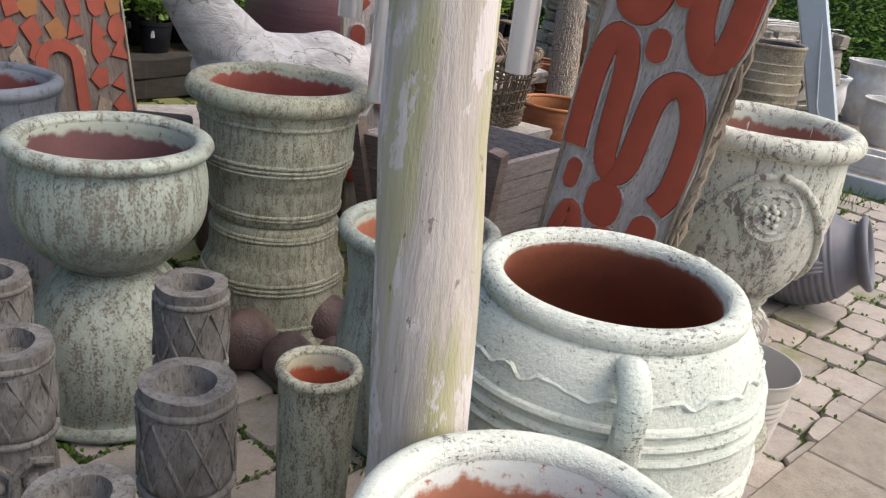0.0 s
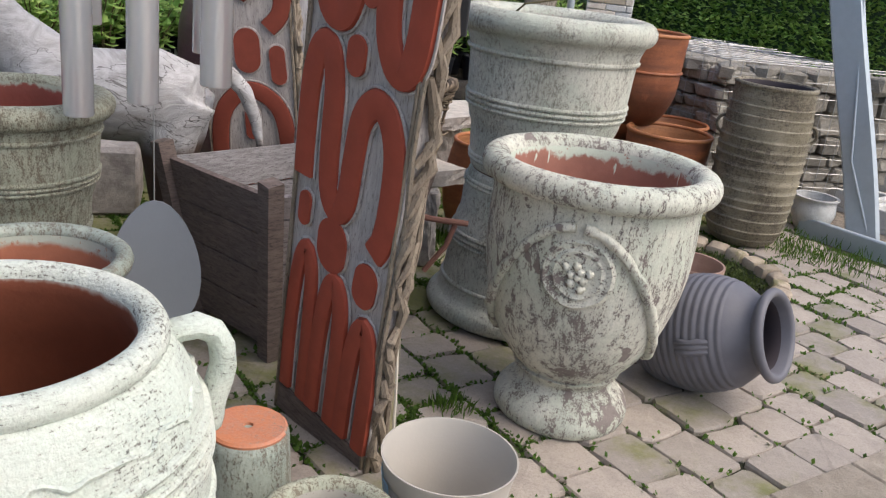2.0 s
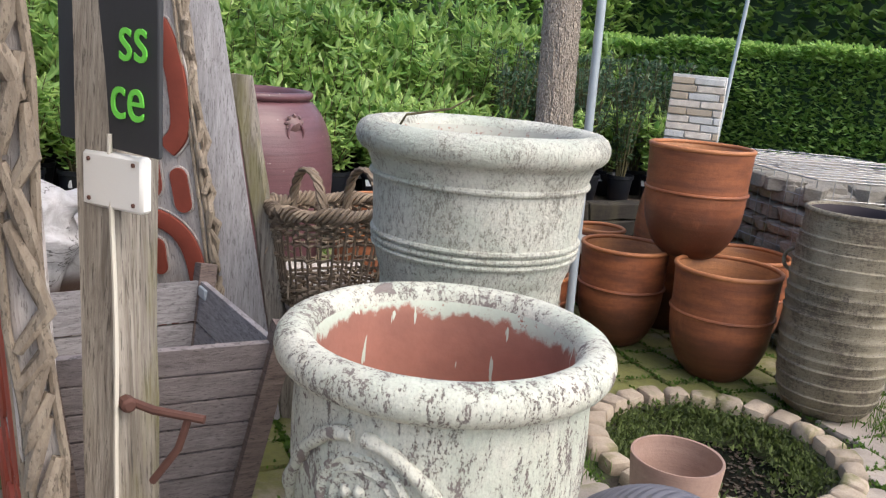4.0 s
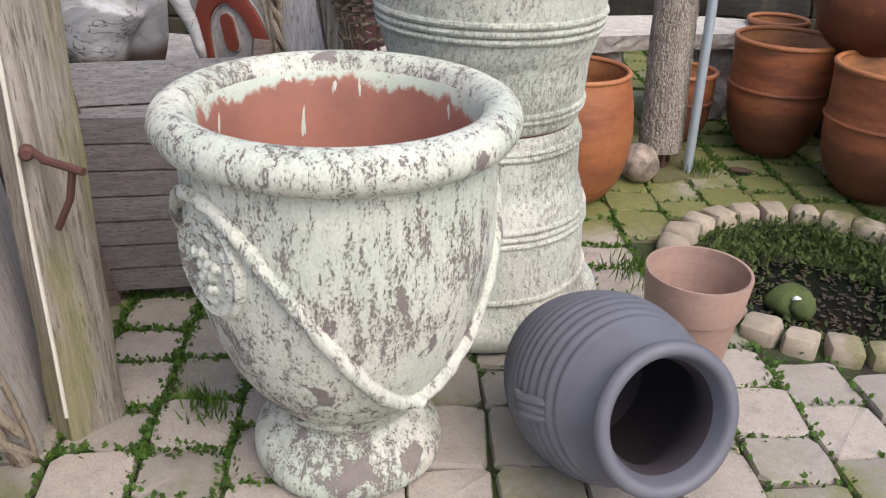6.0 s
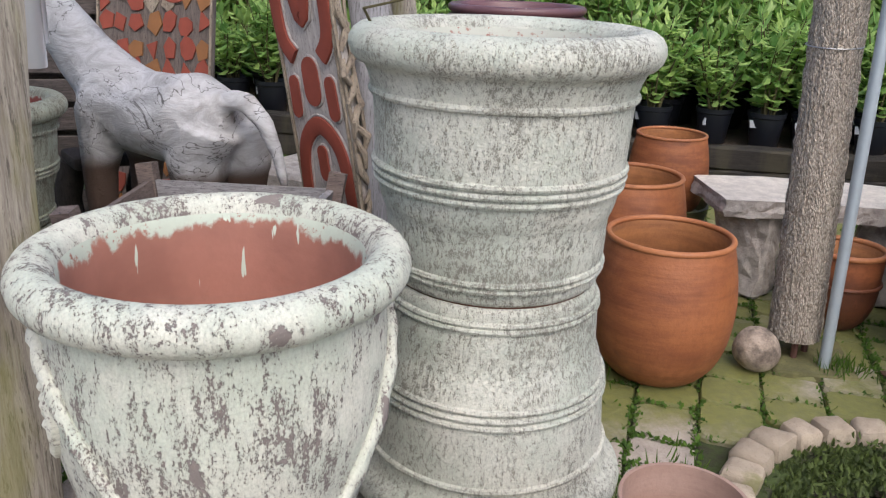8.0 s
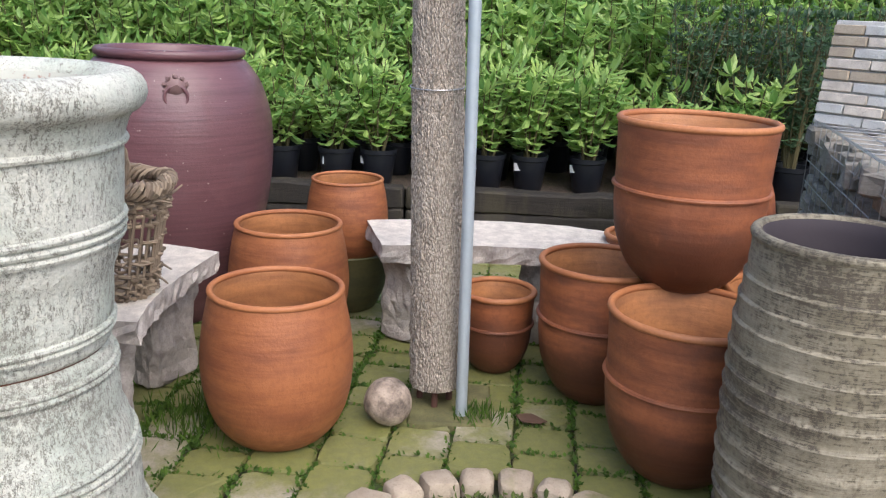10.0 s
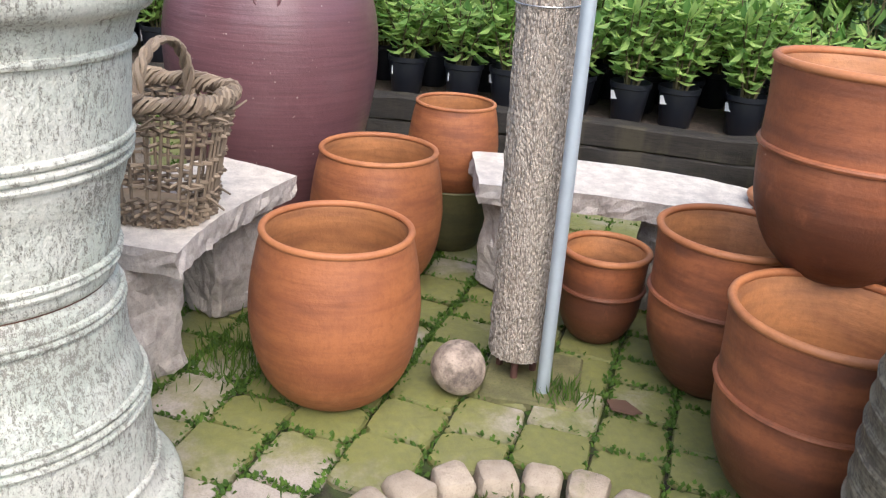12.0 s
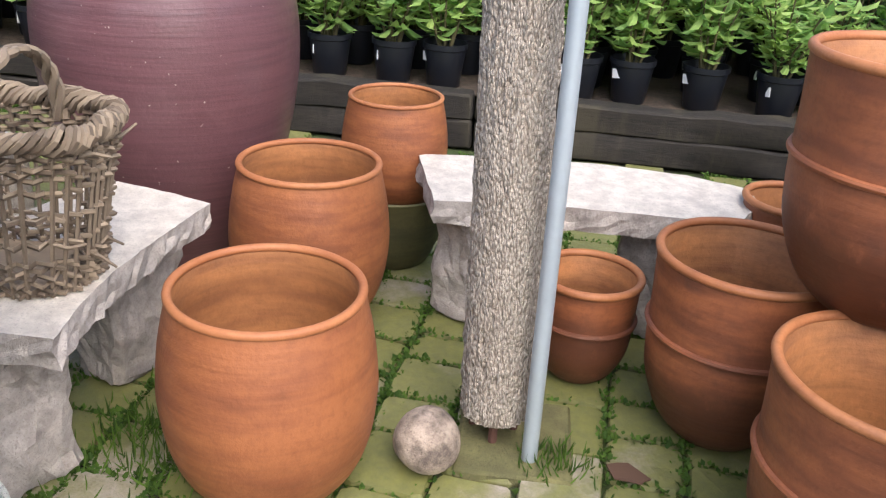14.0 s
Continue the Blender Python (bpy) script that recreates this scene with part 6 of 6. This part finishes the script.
# ---- galvanised post, edging and troughs ----
gp = thing("galvanised_post", leaning((2.63, 6.2, 0), (1, -0.4), (-0.29, 0.155)), "bent galvanised steel channel post", "post")
bm = bmesh.new()
rows = []
for i in range(22):
    z = 2.2 * i / 21
    x = 0.012 * math.sin(z * 3 + 0.5)
    rows.append([bm.verts.new((x + dx, dy, z)) for dx, dy in ((-0.1, 0), (-0.085, -0.03), (0.085, -0.03), (0.1, 0.0), (0.1, 0.006), (0.08, -0.022), (-0.08, -0.022), (-0.1, 0.006))])
for a, b in zip(rows, rows[1:]):
    for k in range(8):
        bm.faces.new((a[k], a[(k + 1) % 8], b[(k + 1) % 8], b[k]))
bm.faces.new(rows[0][::-1]), bm.faces.new(rows[-1])
part("channel", bm, ZINC, gp)
part("stay", tube([(0.05, -0.02, 0), (-0.02, -0.05, 0.5), (0.1, 0.0, 1.6)], 0.008, 8), ZINC, gp)
single("edging_board", box(1.8, 0.05, 0.13, (0.75, 0, 0.03), 0.008), ZINC, at(2.38, 6.1, 0, -33), "low metal edging round the gravel", "edging", kind="structure")
bm = bmesh.new()
v = [bm.verts.new(q) for q in ((2.3, 6.18, 0.012), (3.9, 5.14, 0.012), (7, 9, 0.012), (2.2, 9.4, 0.012))]
bm.faces.new(v)
single("gravel_bed", bm, GRAVEL, Matrix(), "brown gravel bed behind the edging", "ground", kind="structure")


def trough(x, y, rz, w, d, h, z=0.0):
    p = thing("stone_trough", at(x, y, z, rz), "pale stone trough on the gravel", "trough", "pale stone troughs")
    part("base", box(w, d, 0.04, (0, 0, 0.02), 0.004), TROUGH, p)
    for sx, sy, bw, bd in ((0, -d / 2 + 0.02, w, 0.04), (0, d / 2 - 0.02, w, 0.04), (-w / 2 + 0.02, 0, 0.04, d - 0.08), (w / 2 - 0.02, 0, 0.04, d - 0.08)):
        part("side", box(bw, bd, h - 0.04, (sx, sy, 0.04 + (h - 0.04) / 2), 0.005), TROUGH, p)


trough(2.62, 7.0, -30, 0.5, 0.3, 0.16)
trough(2.95, 6.5, -30, 0.5, 0.3, 0.16)
for x, y, r, h in ((2.32, 6.25, 0.14, 0.22), (3.0, 8.0, 0.25, 0.5), (3.5, 7.6, 0.22, 0.4), (3.7, 8.6, 0.3, 0.6)):
    lathed("grey_pot", smooth_rows([(r * 0.6, 0), (r * 0.7, 0.02), (r * 0.95, h * 0.5), (r * 0.9, h * 0.85), (r, h * 0.97)]) + [(r, h), (r * 0.85, h), (r * 0.8, h * 0.5), (r * 0.3, h * 0.1)], (TROUGH, TROUGH), at(x, y), "pale grey rounded stone pot on the gravel", "pot", None, 40, 0.01, x, "grey stone pots")


inside = dripped("blue_pot_inside", (0.3, 0.33, 0.36), (0.24, 0.07, 0.06), 0.7, 0.03, False)
BLUE = washed("blue_grey_glaze", (0.17, 0.19, 0.22), (0.12, 0.14, 0.17), (0.08, 0.07, 0.07), 0.55, 4, 10)
lathed("blue_grey_pot", smooth_rows([(0.14, 0), (0.16, 0.02), (0.2, 0.4), (0.215, 0.7)]) + roll(0.205, 0.725, 0.022, -50, 170, 8) + [(0.185, 0.7), (0.17, 0.3), (0.05, 0.2)], (BLUE, inside), at(-1.3, 2.38) @ Matrix.Scale(1.08, 4), "blue-grey glazed pot with a dripped rim", "pot", 13 + 8, 56, 0.01, 3)
r = random.Random(31)
rows = []
for cx, cy, n, sp in ((0.36, 4.52, 260, 0.09), (0.2, 4.66, 120, 0.06), (0.8, 5.4, 90, 0.04), (1.2, 4.42, 60, 0.05), (2.2, 5.75, 320, 0.16), (2.45, 5.6, 240, 0.14), (0.98, 2.95, 70, 0.03)):
    for _ in range(n):
        rows.append((cx + r.gauss(0, sp), cy + r.gauss(0, sp), -0.01, r.uniform(0, 6.28), r.uniform(0.7, 1.45)))
ob = new("grass_tufts", leaves(rows, 6, 0.07, 0.07, False))
ob.data.materials.append(MOSS)
tagged(ob, "thin green grass tufts growing in the joints", "grass", kind="stuff")
bm = outline_plate([(0.045 * math.cos(i * 0.628) * (1 + 0.35 * (i % 2)), 0.035 * math.sin(i * 0.628) * (1 + 0.3 * (i % 2))) for i in range(10)], 0.004)
single("dry_leaf", roughen(bm, 0.01, 20), plain("dead_leaf", (0.12, 0.065, 0.04), 0.8), at(0.9, 5.56, 0.012, 30, 85), "curled brown dead leaf on the paving", "leaf")

# ---- paving ----
def paver_mesh(w, d, k):
    """A tumbled block: worn round corners, uneven sides and a slightly domed face."""
    r = random.Random(k * 7 + 1)
    c = 0.022
    loop = []
    for sx, sy in ((1, -1), (1, 1), (-1, 1), (-1, -1)):
        x, y = sx * w / 2, sy * d / 2
        one, two = (x - sx * c * r.uniform(0.5, 1.3), y), (x, y - sy * c * r.uniform(0.5, 1.3))
        loop += [one, two, (x, r.uniform(-0.02, 0.02))] if sx * sy < 0 else [two, one, (r.uniform(-0.03, 0.03), y)]
    loop = [(x + r.uniform(-0.004, 0.004), y + r.uniform(-0.004, 0.004)) for x, y in loop]
    bm = bmesh.new()
    rings = []
    for f, z in ((1.0, -0.05), (1.0, -0.011), (0.955, 0.0)):
        rings.append([bm.verts.new((x * (1 - (1 - f) * d / w) if f < 1 else x, y * f, z + (r.uniform(-0.004, 0.002) if z > -0.04 else 0))) for x, y in loop])
    for a, b in zip(rings, rings[1:]):
        for i in range(12):
            bm.faces.new((a[i], a[(i + 1) % 12], b[(i + 1) % 12], b[i]))
    mid = bm.verts.new((0, 0, 0.002))
    for i in range(12):
        bm.faces.new((rings[2][i], rings[2][(i + 1) % 12], mid))
    return finish(bm, "paver", PAVER, False)


def tiles():
    pv = thing("pavement", Matrix(), "tumbled concrete pavers with mossy joints", "paving", kind="structure")
    sizes = [0.165, 0.195, 0.205, 0.235]
    kinds = [[paver_mesh(L - 0.008, 0.2, i * 8 + k) for k in range(8)] for i, L in enumerate(sizes)]
    r = random.Random(12)
    spots = []
    for j in range(-24, 44):
        v = j * 0.208
        u = -6.5 + r.uniform(0, 0.2)
        while u < 4.6:
            i = r.randrange(4)
            L = sizes[i]
            q = ROW_U * (u + L / 2) + ROW_V * v
            u += L
            side = (q - KERB_P).x * KERB_D.y - (q - KERB_P).y * KERB_D.x
            bed = (q - BED_P).dot(BED_N)
            if side > 0.11 or bed > -0.05 or (q - Vector(POND_C)).length < 0.56 or q.y < -2.5 or q.x < -4.2:
                continue
            if q.x > 2.2 and (q - Vector((2.38, 6.1))).dot(Vector((0.545, 0.838))) > -0.1:
                continue
            if q.y > 8.5:
                continue
            spots.append((q, i))
    near = sorted(spots, key=lambda s: min((s[0] - Vector(c)).length for c in ((1.7, 3.4), (1.2, 4.6), (1.3, 2.6))))
    rest = bmesh.new()
    for n, (q, i) in enumerate(near):
        m = Matrix.Translation((q.x, q.y, r.uniform(-0.008, 0.005))) @ Matrix.Rotation(math.atan2(ROW_U.y, ROW_U.x) + r.uniform(-0.05, 0.05) + (math.pi if r.random() < 0.5 else 0), 4, "Z") @ Matrix.Rotation(r.uniform(-0.015, 0.015), 4, "X")
        me = kinds[i][r.randrange(8)]
        if n < 300:
            ob = new("paver", me)
            ob.parent = pv
            ob.matrix_local = m
        else:
            k = len(rest.verts)
            rest.from_mesh(me)
            rest.verts.ensure_lookup_table()
            for vv in rest.verts[k:]:
                vv.co = m @ vv.co
    ob = part("farther_pavers", rest, PAVER, pv, smooth=False)
    tagged(ob, kind="stuff")
    # moss in the joints
    rows = []
    for q, i in near:
        away = q.y * 0.42 - q.x * 0.62
        amount = 16 if away < 0.5 else 85 if away < 0.9 else 120
        amount = int(amount * max(0.06, 0.8 + 3.6 * noise.noise(Vector((q.x * 1.6, q.y * 1.6, 3)))))
        if (q - Vector((0.85, 2.98))).length < 0.42:
            amount = amount * 2 + 90
        for _ in range(amount):
            if r.random() < 0.6:
                a, b = r.uniform(-0.11, 0.11), r.choice((-0.104, 0.104)) + r.gauss(0, 0.011)
            else:
                a, b = r.choice((-1, 1)) * sizes[i] / 2 + r.gauss(0, 0.011), r.uniform(-0.1, 0.1)
            c = q + ROW_U * a + ROW_V * b
            if (c - Vector(POND_C)).length < 0.46:
                continue
            rows.append((c.x, c.y, -0.012 + r.uniform(0, 0.01), r.uniform(0, 6.28), r.uniform(0.1, 1.1)))
    ob = new("joint_moss", leaves(rows, 9, 0.019, 0.75, False))
    ob.data.materials.append(MOSS)
    tagged(ob, "moss and tiny weeds in the paving joints", "moss", kind="stuff")
    # slabs of the path
    sl = thing("slab_path", Matrix(), "exposed aggregate slabs of the path", "paving", kind="structure")
    n = Vector((KERB_D.y, -KERB_D.x))
    for i in range(-12, 16):
        for j in range(10):
            L = 0.42
            q = KERB_P + KERB_D * (0.83 + (i + 0.5) * L + (j % 2) * 0.21) + n * (0.02 + (j + 0.5) * L)
            if q.x > 2.3 and (q - Vector((2.38, 6.1))).dot(Vector((0.545, 0.838))) > -0.25:
                continue
            ob = part("slab", box(L - 0.008, L - 0.008, 0.05, (0, 0, -0.01), 0.006), SLAB, sl, smooth=False)
            ob.matrix_local = at(q.x, q.y, r.uniform(-0.002, 0.003), math.degrees(math.atan2(KERB_D.y, KERB_D.x)))


tiles()
